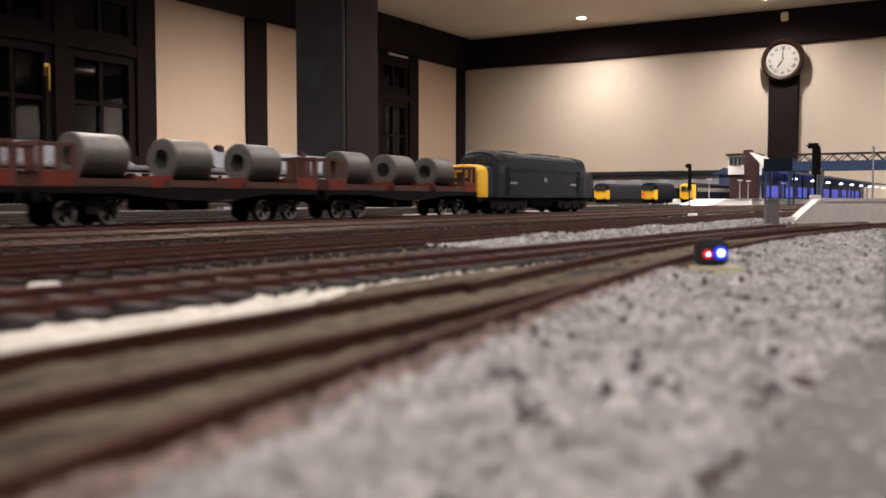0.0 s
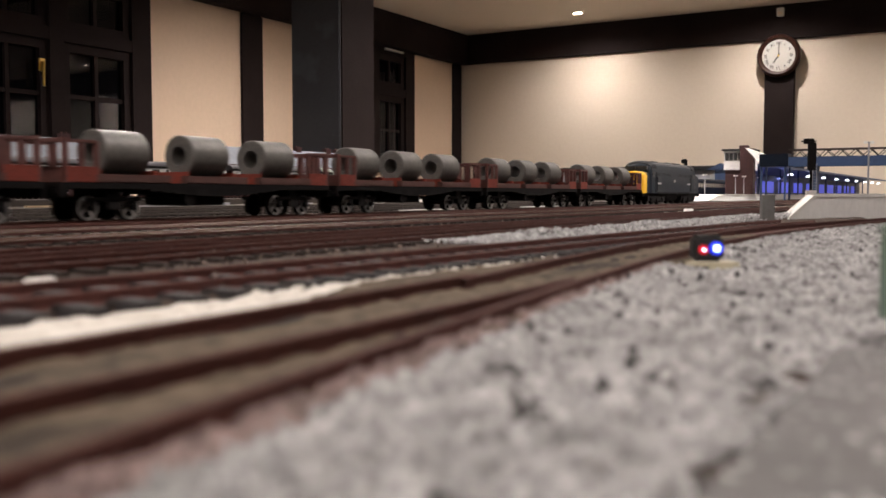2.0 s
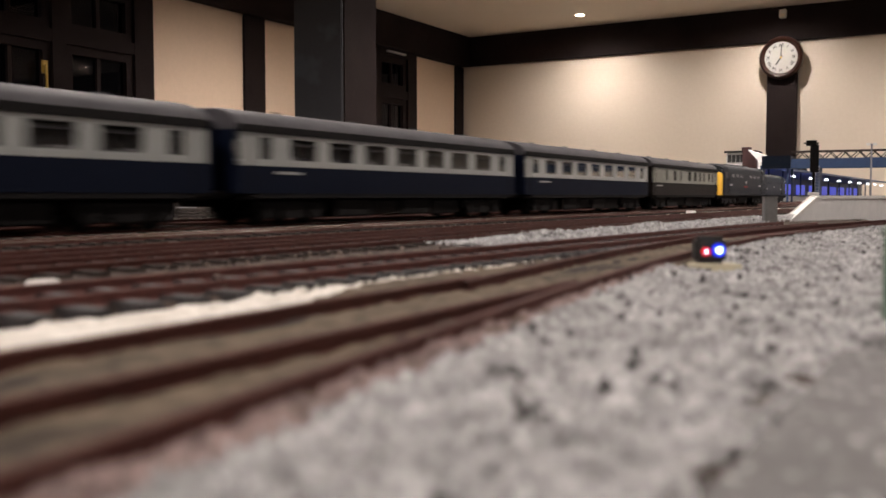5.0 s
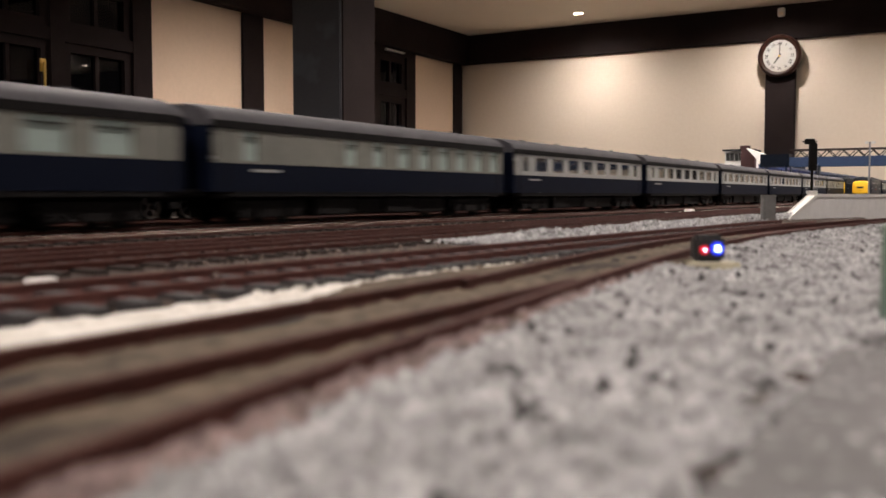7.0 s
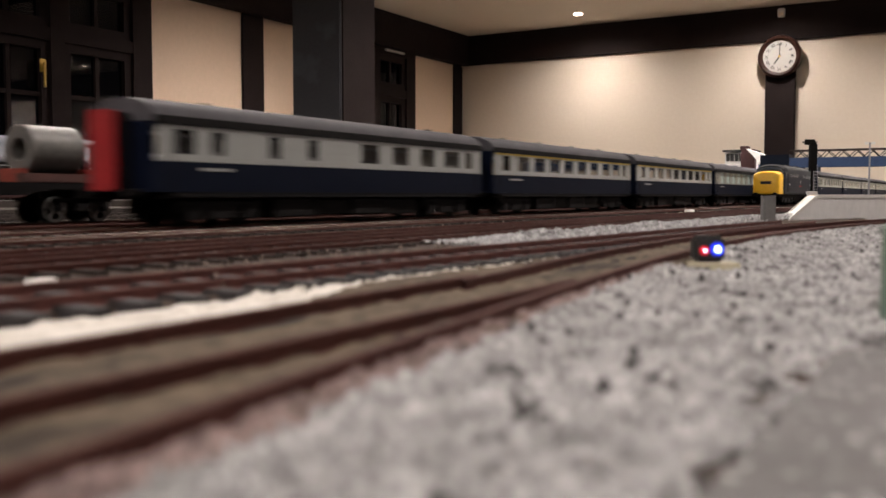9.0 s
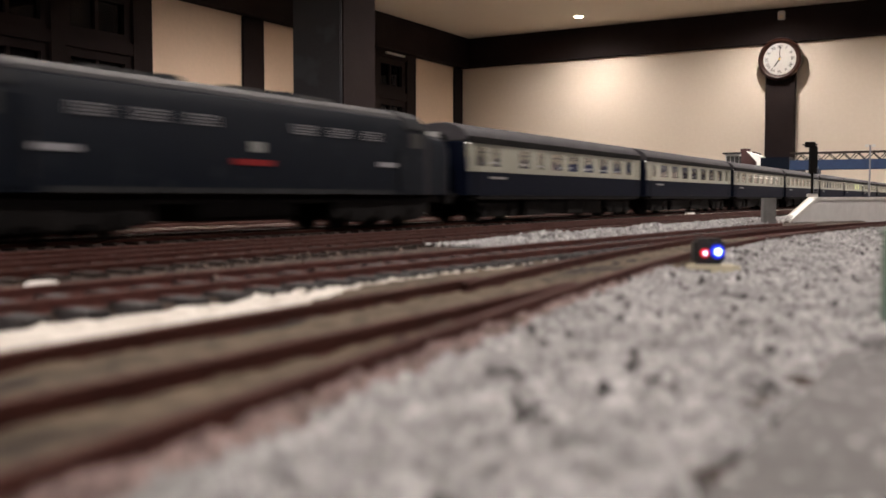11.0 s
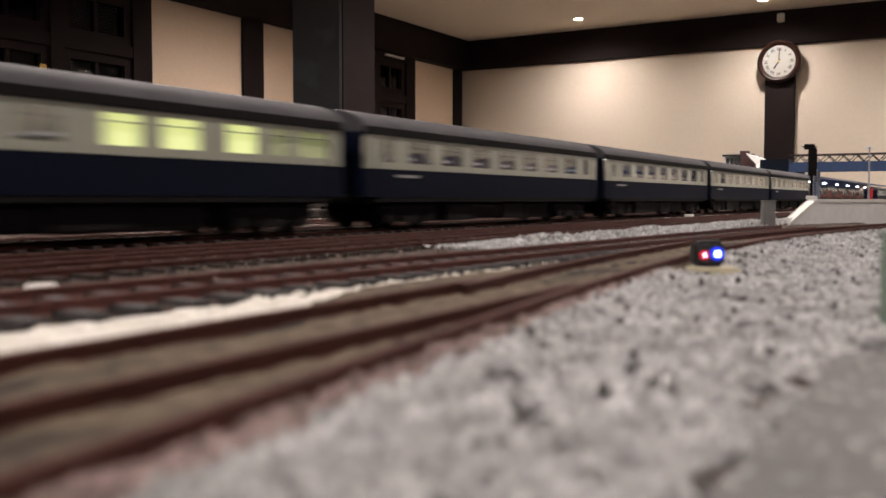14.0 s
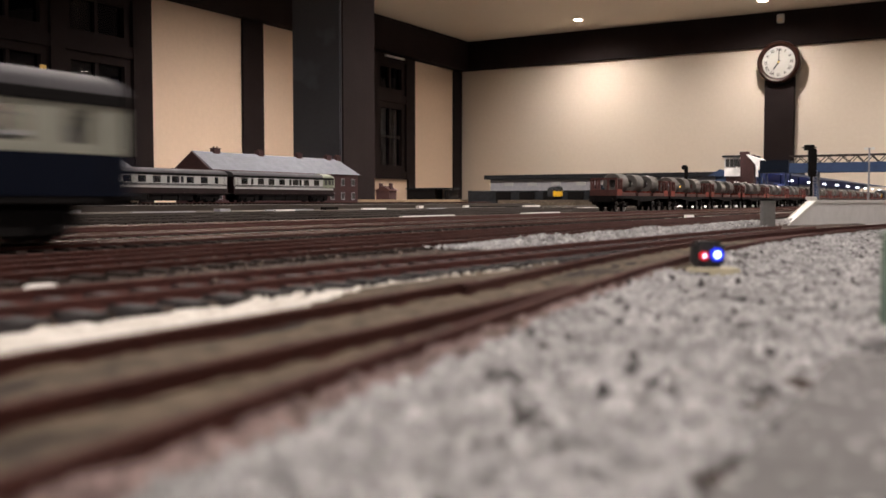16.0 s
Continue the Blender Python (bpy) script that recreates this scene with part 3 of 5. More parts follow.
def tracks():
    track("main line track nearest the sidings, rusty rails on black sleepers", MAIN3, -6.8, 6.8, .05, (.10, .9), head="brighthead")
    track("main line track with rusty rails on black sleepers", MAIN1, -6.8, 6.8, .05, (.14, .9), head="brighthead")
    track("relief line track with rusty rails on black sleepers", MAINX, -6.0, 6.0, .05)
    track("goods line track with rusty rails on black sleepers", MAINS, -6.8, 6.8, .05, (.2, .8), head="brighthead")
    track("siding track beside the main line", SIDE_Q, -.3, 1.0, .02, (.08, .6))
    track("loop track between siding and main line", SIDE_R, -.3, 1.0, .02, (.08, .6))
    track("siding track with red-brown rails and black sleeper ends", SIDE_P, -.05, .48, .008, (.03, .48), drop=.0002, web="redrail", ties="sleeper")
    track("diverging turnout track with brown rails", SIDE_M, -.05, .13, .008, (.01, .4), drop=.0019, ties="sleeper")
    track("nearest curved siding track with brown rails", SIDE_N, -.05, .78, .008, (.01, .6), drop=.0020, ties="sleeper", rails=((-1, .122, .78), (1, -.05, .78)))


# ---- rolling stock ----
def ring_section(y, hw, z0, z1, crown, n=12):
    """A body section: flat sides from z0, a domed roof of height crown up to z1."""
    pts = [(-hw, y, z0), (-hw, y, z1 - crown)]
    for i in range(1, n):
        a = math.pi * i / n
        pts.append((-hw * math.cos(a), y, z1 - crown + crown * math.sin(a) ** .8))
    return pts + [(hw, y, z1 - crown), (hw, y, z0)]


def wagon_bogie():
    fr = bmesh.new()
    for s in (-1, 1):
        x0, x1 = sorted((s * .0122, s * .0138))
        box(fr, x0, x1, -.017, .017, .0092, .0112, bevel=.0004)
        for y in (-.0125, .0125):
            box(fr, x0, x1, y - .0014, y + .0014, .0050, .0092, bevel=.0003)
        box(fr, x0, x1, -.004, .004, .0050, .0092, bevel=.0004)
    box(fr, -.0122, .0122, -.004, .004, .0070, .0150)
    return mesh("bogie", fr, M["under"])


def bogie_meshes():
    fr = bmesh.new()
    for s in (-1, 1):
        box(fr, s * .0125, s * .0148, -.0245, .0245, .0052, .0112, bevel=.0006)
        for y in (-.0165, .0165):
            box(fr, s * .0130, s * .0160, y - .0042, y + .0042, .0026, .0092, bevel=.0005)
        box(fr, s * .0130, s * .0158, -.008, .008, .0026, .0080, bevel=.0005)
    box(fr, -.0125, .0125, -.004, .004, .0060, .0125)
    def turned(bright):
        """Two flanged wheels on their axle, turned in one piece, with eight spokes on each face."""
        half = [(.0068, .0011), (.0068, .0068), (.0075, .0068), (.0075, .0060), (.0098, .0060), (.0098, .0050), (.0094, .0046), (.0094, .0018), (.0102, .0014), (.0125, .0011), (.0125, .0002)]
        prof = [(-x, r) for x, r in half[::-1]] + half
        wh = bmesh.new()
        rings = [[wh.verts.new((x, r * math.cos(a), r * math.sin(a))) for a in [i * math.tau / 32 for i in range(32)]] for x, r in prof]
        for (p, a), (q, b) in zip(zip(prof, rings), list(zip(prof, rings))[1:]):
            for i in range(32):
                f = wh.faces.new((a[i], a[(i + 1) % 32], b[(i + 1) % 32], b[i]))
                rim = min(p[1], q[1]) >= .0045 and abs(p[0]) > .0093 and abs(q[0]) > .0093
                disc = {round(p[1], 4), round(q[1], 4)} == {.0046, .0018}
                hub = {round(p[1], 4), round(q[1], 4)} == {.0018, .0014}
                if bright and (rim or hub or disc and i % 8 < 3):
                    f.material_index = 1
        bmesh.ops.recalc_face_normals(wh, faces=wh.faces)
        me = mesh("wheelset", wh, M["under"], True)
        me.materials.append(M["wheel"])
        return me
    return mesh("bogie", fr, M["under"]), turned(False), turned(True)


BOGIE, WHEELSET, WHEELFACE = bogie_meshes()
WAGON_BOGIE = wagon_bogie()


def add_bogies(v, ys, base=.0165, bright=False, axles=2):
    for y in ys:
        b = part("bogie", WAGON_BOGIE if bright else BOGIE, None, v, at=Matrix.Translation((0, y, 0)))
        for k in range(axles):
            yy = base * (2 * k / (axles - 1) - 1)
            part("wheelset", WHEELFACE if bright else WHEELSET, None, b, "spoked bright steel wheels" if bright else "", at=Matrix.Translation((0, yy, .0061)))


def coach(label, windows, band, panes="glass", rear=None, L=.131, z0=.0285, z1=.0380, seats_in="seat", pane="cglass", stripe=None, lit=False, lower="blue", lamps=(), cover="red"):
    """A bogie coach, 262 mm long; windows: (centre, width) along the body, the same on both sides."""
    c = thing("passenger_coach", label, "train coach")
    hw = .0182
    body = bmesh.new()
    for s in (-1, 1):
        box(body, s * (hw - .0009), s * hw, -L, L, .0138, .0256)
    for y in (-L, L):
        box(body, -hw + .001, hw - .001, y - .0005, y + .0005, .0138, .0405)
    part("body", body, M[lower], c, "dark lower bodyside")
    bandm = bmesh.new()
    for s in (-1, 1):
        x0, x1 = sorted((s * (hw - .0009), s * (hw + .0001)))
        box(bandm, x0, x1, -L + .002, L - .002, .0257, z0)
        box(bandm, x0, x1, -L + .002, L - .002, z1, .0408)
        y = -L + .002
        for cy, w, *_ in sorted(windows):
            box(bandm, x0, x1, y, cy - w / 2, z0, z1)
            y = cy + w / 2
        box(bandm, x0, x1, y, L - .002, z0, z1)
    b = part("window_band", bandm, M[band], c, "pale grey upper bodyside")
    for s in (-1, 1):
        for cy, w, *kind in windows:
            xx = sorted((s * (hw - .0010), s * (hw - .0006)))
            part("window_pane", bx(*xx, cy - w / 2, cy + w / 2, z0, z1), M["litpane" if kind[0] == 1 else "dimpane"] if kind else M["curtain"] if panes == "blind" else M[pane], b).visible_shadow = False
            fr = bmesh.new()
            xf = sorted((s * (hw - .0004), s * (hw + .0003)))
            box(fr, *xf, cy - w / 2, cy + w / 2, z1 - .0027, z1 - .0024)
            part("window_bar", fr, M["roof"], b)
        # worn number and lettering panel on the lower side
        xx = sorted((s * hw, s * (hw + .0002)))
        part("number_bar", bx(*xx, s * -.098 - .009, s * -.098 + .009, .0222, .0234), M["grey"], c, "small white lettering bar")
        for dy in (-L + .009, L - .009):
            xx = sorted((s * hw, s * (hw + .00025)))
            part("door_line", bx(*xx, dy - .0003, dy + .0003, .015, .039), M["under"], c)
        xx = sorted((s * (hw - .0002), s * (hw + .0006)))
        # gutter drawn tall and black, taking in the shading of the lower roof edge
        part("gutter", bx(*sorted((s * (hw - .0010), s * (hw + .0007))), -L + .001, L - .001, .0397, .0430), M["under"], c, "black gutter strip with roof-edge shading")
        part("footboard", bx(*sorted((s * (hw - .0015), s * (hw - .0002))), -L + .01, L - .01, .0118, .0137), M["under"], c)
        if stripe:
            xx = sorted((s * (hw + .0001), s * (hw + .0004)))
            for za, zb, m in stripe:
                part("lining_stripe", bx(*xx, -L + .003, L - .003, za, zb), M[m], c, "painted lining stripe")
    roof = loft([ring_section(y, w, .0408, z, .0092) for y, w, z in ((-L, hw - .0004, .0500), (-L + .004, hw + .0003, .0505), (L - .004, hw + .0003, .0505), (L, hw - .0004, .0500))])
    r = part("roof", roof, M["roof"], c, "grey domed roof", smooth=True)
    for y in () if lit else (-.09, -.03, .03, .09):
        vent = bmesh.new()
        cyl(vent, (.004, y, .0495), (.004, y, .0511), .0020, .0014, n=10)
        part("roof_vent", vent, M["roof"], r)
    if lit:
        for s in (-1, 1):
            part("light_strip", bx(*sorted((s * .0110, s * .0130)), -L + .012, L - .012, .0400, .0404), M["strip"], c, "glowing ceiling light strip")
    for y in lamps:
        for s in (-1, 1):
            part("ceiling_lamp", bx(*sorted((s * .0100, s * .0150)), y - .0052, y + .0052, .0352, .0358, bevel=.0002), M["coachlamp"], c, "glowing white ceiling lamp")
            part("lamp_rod", bx(*sorted((s * .0122, s * .0128)), y - .0003, y + .0003, .0358, .0408), M["table"], c)
    inn = bmesh.new()
    box(inn, -hw + .002, hw - .002, -L + .003, L - .003, .0140, .0150)
    # lit coaches: two added pale walls catch the strip light behind the panes
    for w in (-.0062, .0062) if lit else (0,):
        box(inn, w - .0006, w + .0006, -L + .003, L - .003, .0150, .0400 if lit else .0250)
    part("interior_floor", inn, M["inner"], c)
    seats, tabs = bmesh.new(), bmesh.new()
    for k in range(15):
        y = (-.112 + k * .016) * L / .131
        for s in (-1, 1):
            if k % 2 == 0:
                box(seats, s * (.0075 if lit else .004), s * .0160, y - .0022, y + .0022, .0150, .0338 if lit or seats_in == "tan" else .0302, bevel=.0008)
            else:
                box(tabs, s * (.0075 if lit else .005), s * .0170, y - .0050, y + .0050, .0300 if lit else .0286, .0312 if lit else .0300)
    tagged(part("seating", seats, M[seats_in], c, "rows of seat backs"), kind="stuff")
    tagged(part("table_row", tabs, M["table"], c, "white interior tables"), kind="stuff")
    for y, nm in ((L + .0045, "corridor_gangway"), (-L - .0045, "corridor_gangway")):
        red = rear is not None and (y > 0) == (rear > 0)
        sg = 1 if y > 0 else -1
        g = bx(-.0062, .0062, *sorted((sg * L, sg * (L + .0075))), .0150, .0440, bevel=.0008)
        gw = part(nm, g, M["under" if red else "blue"], c, "dark corridor gangway")
        if red:
            part("end_cover", bx(-.0068, .0068, *sorted((sg * (L + .0076), sg * (L + .0090))), .0140, .0448, bevel=.0004), M[cover], gw, "painted corridor end cover")
    u = bmesh.new()
    for s in (-1, 1):
        box(u, s * .0150, s * .0160, -L + .004, L - .004, .0110, .0138)
    box(u, -.0155, .0155, -.006, .006, .0105, .0135)
    part("underframe", u, M["under"], c)
    for k, (x, y0, y1, z) in enumerate(((.0158, -.060, -.030, .0026), (.0150, -.029, -.003, .0032), (.0158, -.002, .028, .0028), (.0152, .029, .060, .0026))):
        part("equipment_box", bx(-x, x, y0, y1, z, .0125, bevel=.0008), M["under"], c)
    for y in (-L - .004, L + .004):
        for s in (-1, 1):
            part("buffer", cyl(bmesh.new(), (s * .0115, y - .004, .0132), (s * .0115, y + .004, .0132), .0018, n=10), M["under"], c)
    add_bogies(c, (.039 - L, L - .039))
    return c


def loco(label, half, paint, nose, number=False):
    """A nosed diesel; half: half length; nose: nose length. Both ends alike."""
    c = thing("diesel_locomotive", label, "locomotive")
    hw, zt, zn = .0177, (.0538 if paint == "locoblue" else .0512), (.0402 if paint == "locoblue" else .0415)
    cab = half - nose
    secs = [(-cab + .004, hw, zt - .0007), (-cab + .012, hw, zt), (cab - .012, hw, zt), (cab - .004, hw, zt - .0007)]
    part("body", loft([ring_section(y, w, .0140, z, .0090, 8) for y, w, z in secs]), M[paint], c, "blue painted body", smooth=True)
    part("roof", loft([ring_section(y, hw * .90, z - .0075, z + .0006, .0062, 8) for y, z in ((-cab + .022, zt), (cab - .022, zt))]), M["locoroof"], c, "plain grey roof", smooth=True)
    for y in (-.052, .008, .046):
        part("roof_hatch", bx(-.008, .008, y - .010, y + .010, zt - .0004, zt + .0012, bevel=.0005), M["locoroof"], c)
    for e in (-1, 1):
        # windscreen slope and nose
        part("cab_roof", loft([ring_section(e * y, w, zt - .0088, z, .0086, 8) for y, w, z in ((cab - .0215, hw + .0003, zt + .0010), (cab - .0060, hw + .0003, zt + .0008), (cab - .0015, hw - .0004, zt - .0012))]), M["droof"], c, "dark domed cab roof", smooth=True)
        part("cab_front", loft([ring_section(e * y, w, .0140, z, k, 8) for y, w, z, k in ((cab - .004, hw, zt - .0007, .009), (cab + .001, hw - .0008, zt - .0040, .008), (cab + .004, hw - .0015, .0430, .006))]), M[paint], c, smooth=True)
        part("nose", loft([ring_section(e * y, w, .0140, z, k, 8) for y, w, z, k in ((cab + .003, hw - .0010, zn + .002, .006), (half - .0160, hw - .0013, zn + .0014, .0065))]), M["yellow" if number and e < 0 else paint], c, "sloping nose top", smooth=True)
        part("nose_front", loft([ring_section(e * y, w, .0140, z, k, 8) for y, w, z, k in ((half - .0160, hw - .0013, zn + .0014, .0063), (half - .0050, hw - .0016, zn + .001, .0065))]), M["yellow" if e < 0 else paint], c, smooth=True)
        part("nose_end", loft([ring_section(e * y, w, z0, z, k, 8) for y, w, z0, z, k in ((half - .0052, hw - .0014, .0138, zn + .0012, .0066), (half - .0014, hw - .0024, .0142, zn + .0002, .0068), (half, hw - .0045, .0160, zn - .0024, .006))]), M["yellow" if e < 0 else paint], c, "painted nose end", smooth=True)
        for s in (-1, 1):
            w = bmesh.new()
            y0, y1 = sorted((e * (cab + .0006), e * (cab + .0050)))
            box(w, s * .0008, s * .0135, y0, y1, zn + .0030, zt - .0062, bevel=.0004)
            part("windscreen", w, M["ink"], c, "dark cab windscreen")
            xx = sorted((s * (hw - .0003), s * (hw + .0003)))
            y0, y1 = sorted((e * (cab - .016), e * (cab - .006)))
            part("cab_window", bx(*xx, y0, y1, .0345, .0410), M["ink"], c, "dark cab side window")
            y0, y1 = sorted((e * (cab - .0245), e * (cab - .0185)))
            part("cab_door", bx(*xx, y0, y1, .0155, .0400), M["deltic"], c)
            part("grab_rail", bx(s * hw, s * (hw + .0006), *sorted((e * (cab - .0260), e * (cab - .0254))), .018, .034), M["droof"], c)
            part("buffer", cyl(bmesh.new(), (s * .0115, e * (half - .001), .0135), (s * .0115, e * (half + .006), .0135), .0026, n=12), M["under"], c)
        part("code_panel", bx(-.0065, .0065, *sorted((e * (half - .001), e * (half + .0004))), .0265, .0300), M["ink"], c, "dark headcode panel")
        if not number:
            part("nose_door", bx(-.0042, .0042, *sorted((e * (half - .001), e * (half + .0003))), .0170, .0345, bevel=.0004), M["maroon"], c, "dark recessed nose door")
        part("buffer_beam", bx(-.0165, .0165, *sorted((e * (half - .006), e * (half + .0005))), .0095, .0142, bevel=.0006), M["under"], c)
    for s in (-1, 1):
        xx = sorted((s * (hw - .0002), s * (hw + .0003)))
        for y in (-.070, -.048, -.026, .026, .048, .070):
            if abs(y) < cab - .03:
                g = bmesh.new()
                for k in range(4):
                    box(g, *xx, y - .007, y + .007, .0362 + k * .0010, .0365 + k * .0010)
                part("grille", g, M["silver" if number else "droof"], c, "side grille")
        part("emblem", bx(*xx, -.003, .003, .0285, .0320), M["grey"], c, "small white emblem")
        if number:
            part("nameplate", bx(*xx, -.012, .008, .0238, .0258), M["red"], c, "red nameplate bar")
        for e in (-1, 1):
            part("number_bar", bx(*xx, e * (cab - .034) - .007, e * (cab - .034) + .007, .0255, .0275), M["silver"], c, "pale number bar")
        part("lower_stripe", bx(*xx, -cab + .03, cab - .03, .0140, .0158), M["droof"], c)
    for y in (-.030, .030):
        fan = bmesh.new()
        cyl(fan, (0, y, .0505), (0, y, .0526), .0095, .0085, n=24)
        part("roof_fan", fan, M["droof"], c)
    tank = bmesh.new()
    box(tank, -.0140, .0140, -.026, .026, .0045, .0138, bevel=.0015)
    part("fuel_tank", tank, M["under"], c)
    under = bmesh.new()
    box(under, -.0145, .0145, -half + .010, half - .010, .0105, .0140)
    part("underframe", under, M["under"], c)
    add_bogies(c, (-half + .058, half - .058), .0235, axles=3)
    for y in (-half + .058, half - .058):
        sf = bmesh.new()
        for s in (-1, 1):
            box(sf, s * .0135, s * .0160, y - .036, y + .036, .0040, .0112, bevel=.0008)
            for k in (-.0235, 0, .0235):
                box(sf, s * .0150, s * .0172, y + k - .0045, y + k + .0045, .0028, .0088, bevel=.0008)
        part("bogie_side", sf, M["under"], c)
    return c


def coil_wagon(label):
    c = thing("steel_coil_wagon", label, "goods wagon")
    L, hw = .0985, .0165
    fr = bmesh.new()
    for s in (-1, 1):
        x0, x1 = sorted((s * (hw - .0018), s * hw))
        box(fr, x0, x1, -L, L, .0150, .0182, bevel=.0003)
        for k in range(12):
            y0 = -.048 + k * .008
            dz = .0032 * math.sin(math.pi * (k + .5) / 12)
            box(fr, x0, x1, y0, y0 + .008, .0148 - dz, .0151)
    box(fr, -hw + .001, hw - .001, -L, L, .0160, .0176)
    for y in (-L, L):
        box(fr, -hw, hw, y - .001, y + .001, .0110, .0182, bevel=.0004)
    part("frame", fr, M["under"], c, "black underframe")
    for s in (-1, 1):
        for k in range(3):
            y = -.057 + k * .057
            x0, x1 = sorted((s * (hw - .0045), s * hw))
            part("cradle_beam", bx(x0, x1, y - .0235, y + .0235, .0182, .0222, bevel=.0004), M["bauxite"], c, "worn red-brown cradle beam")
    for k in range(3):
        y = -.057 + k * .057
        for e in (-1, 1):
            part("cradle_stop", bx(-.0118, .0118, y + e * .0175 - .0012, y + e * .0175 + .0012, .0176, .0245, bevel=.0003), M["wagonred"], c, "red cradle stop")
        coil = bmesh.new()
        n, ro, ri, hl = 40, .0112, .0054, .0138
        prof = [(ri, -hl), (ro - .0008, -hl), (ro, -hl + .0008), (ro, hl - .0008), (ro - .0008, hl), (ri, hl)]
        rings = [[coil.verts.new((r * math.cos(a), yy, r * math.sin(a))) for a in [i * math.tau / n for i in range(n)]] for r, yy in prof]
        for a, b in zip(rings, rings[1:] + rings[:1]):
            for i in range(n):
                coil.faces.new((a[i], a[(i + 1) % n], b[(i + 1) % n], b[i]))
        bmesh.ops.recalc_face_normals(coil, faces=coil.faces)
        co = part("steel_coil", coil, M["steel"], c, "grey rolled steel coil", smooth=True, at=Matrix.Translation((0, y + .001, .0333)))
        wraps = bmesh.new()
        for rr in (.0066, .0080, .0095):
            for e in (-1, 1):
                for i in range(n):
                    a0, a1 = i * math.tau / n, (i + 1) * math.tau / n
                    q = [wraps.verts.new((r * math.cos(a), e * (hl + .0002), r * math.sin(a))) for r, a in ((rr, a0), (rr + .0003, a0), (rr + .0003, a1), (rr, a1))]
                    wraps.faces.new(q)
        tagged(part("wound_end", wraps, M["coilend"], co), kind="stuff")
    for e in (-1, 1):
        y = e * (L - .0022)
        f = bmesh.new()
        for x in (-.0150, -.0052, .0052, .0150):
            box(f, x - .0011, x + .0011, y - .0012, y + .0012, .0182, .0375, bevel=.0002)
        box(f, -.0162, .0162, y - .0014, y + .0014, .0362, .0385, bevel=.0003)
        box(f, -.0162, .0162, y - .0012, y + .0012, .0180, .0250)
        part("end_frame", f, M["maroon"], c, "dark red stanchioned end frame")
        y2 = e * (L - .0195)
        for s in (-1, 1):
            x0, x1 = sorted((s * .0146, s * .0164))
            p = bx(x0, x1, *sorted((y, y2)), .0182, .0255, bevel=.0003)
            part("side_panel", p, M["wagonred"], c, "orange-red end panel")
            part("top_bar", bx(x0, x1, *sorted((y, y2)), .0364, .0380, bevel=.0003), M["maroon"], c)
            part("stanchion", bx(x0, x1, (y + y2) / 2 - .001, (y + y2) / 2 + .001, .0255, .0364), M["maroon"], c)
            part("stanchion", bx(s * .0150 - .0011, s * .0150 + .0011, y2 - .0012, y2 + .0012, .0182, .0375, bevel=.0002), M["maroon"], c)
        for s in (-1, 1):
            part("buffer", cyl(bmesh.new(), (s * .0115, e * L, .0135), (s * .0115, e * (L + .0035), .0135), .0017, n=10), M["under"], c)
    br = bmesh.new()
    box(br, -.010, .010, -.014, .012, .0065, .0150, bevel=.0006)
    cyl(br, (-.0155, -.02, .010), (.0155, -.02, .010), .0035, n=10)
    part("brake_gear", br, M["under"], c)
    add_bogies(c, (-.0675, .0675), .0125, bright=True)
    return c


OPEN_WINS = [(y, .0200) for y in (-.087, -.058, -.029, 0, .029, .058, .087)] + [(-.113, .008), (.113, .008)]
BRAKE_WINS = [(-.115, .011), (-.097, .008), (-.062, .008), (-.035, .008), (.011, .016), (.039, .0155), (.067, .0152), (.094, .018), (.114, .008)]
LEAD_WINS = [(-.116, .012), (-.100, .010), (-.066, .014), (-.044, .009), (-.021, .018), (.004, .018), (.030, .018), (.056, .018), (.082, .018), (.106, .012)]
CORR_WINS = [(y, .0125) for y in (-.098, -.077, -.056, -.035, -.014, .007, .028, .049, .070, .091)]
HALF_WINS = [(-.108, .009), (-.036, .009), (-.012, .009)] + [(.012 + k * .021, .011) for k in range(6)]
BLIND_WINS = [(y, .0175) for y in (-.098, -.070, -.042, -.014, .014, .042, .070, .098)]
FIRST_WINS = [(y, .0180) for y in (-.086, -.060, -.034, -.008, .018, .044, .070, .094)] + [(-.112, .011), (.114, .007)]
VAN_WINS = [(-.076, .006), (-.048, .009), (-.028, .004), (.004, .010), (.026, .009), (.044, .006), (.060, .006), (.082, .006), (.096, .005)]
STORE_WINS = [(y, .0150) for y in (-.106, -.067, -.041, -.014, .051, .080)] + [(-.088, .006), (.022, .015), (.035, .006), (.106, .008), (.008, .006)]
TRAINS = {}


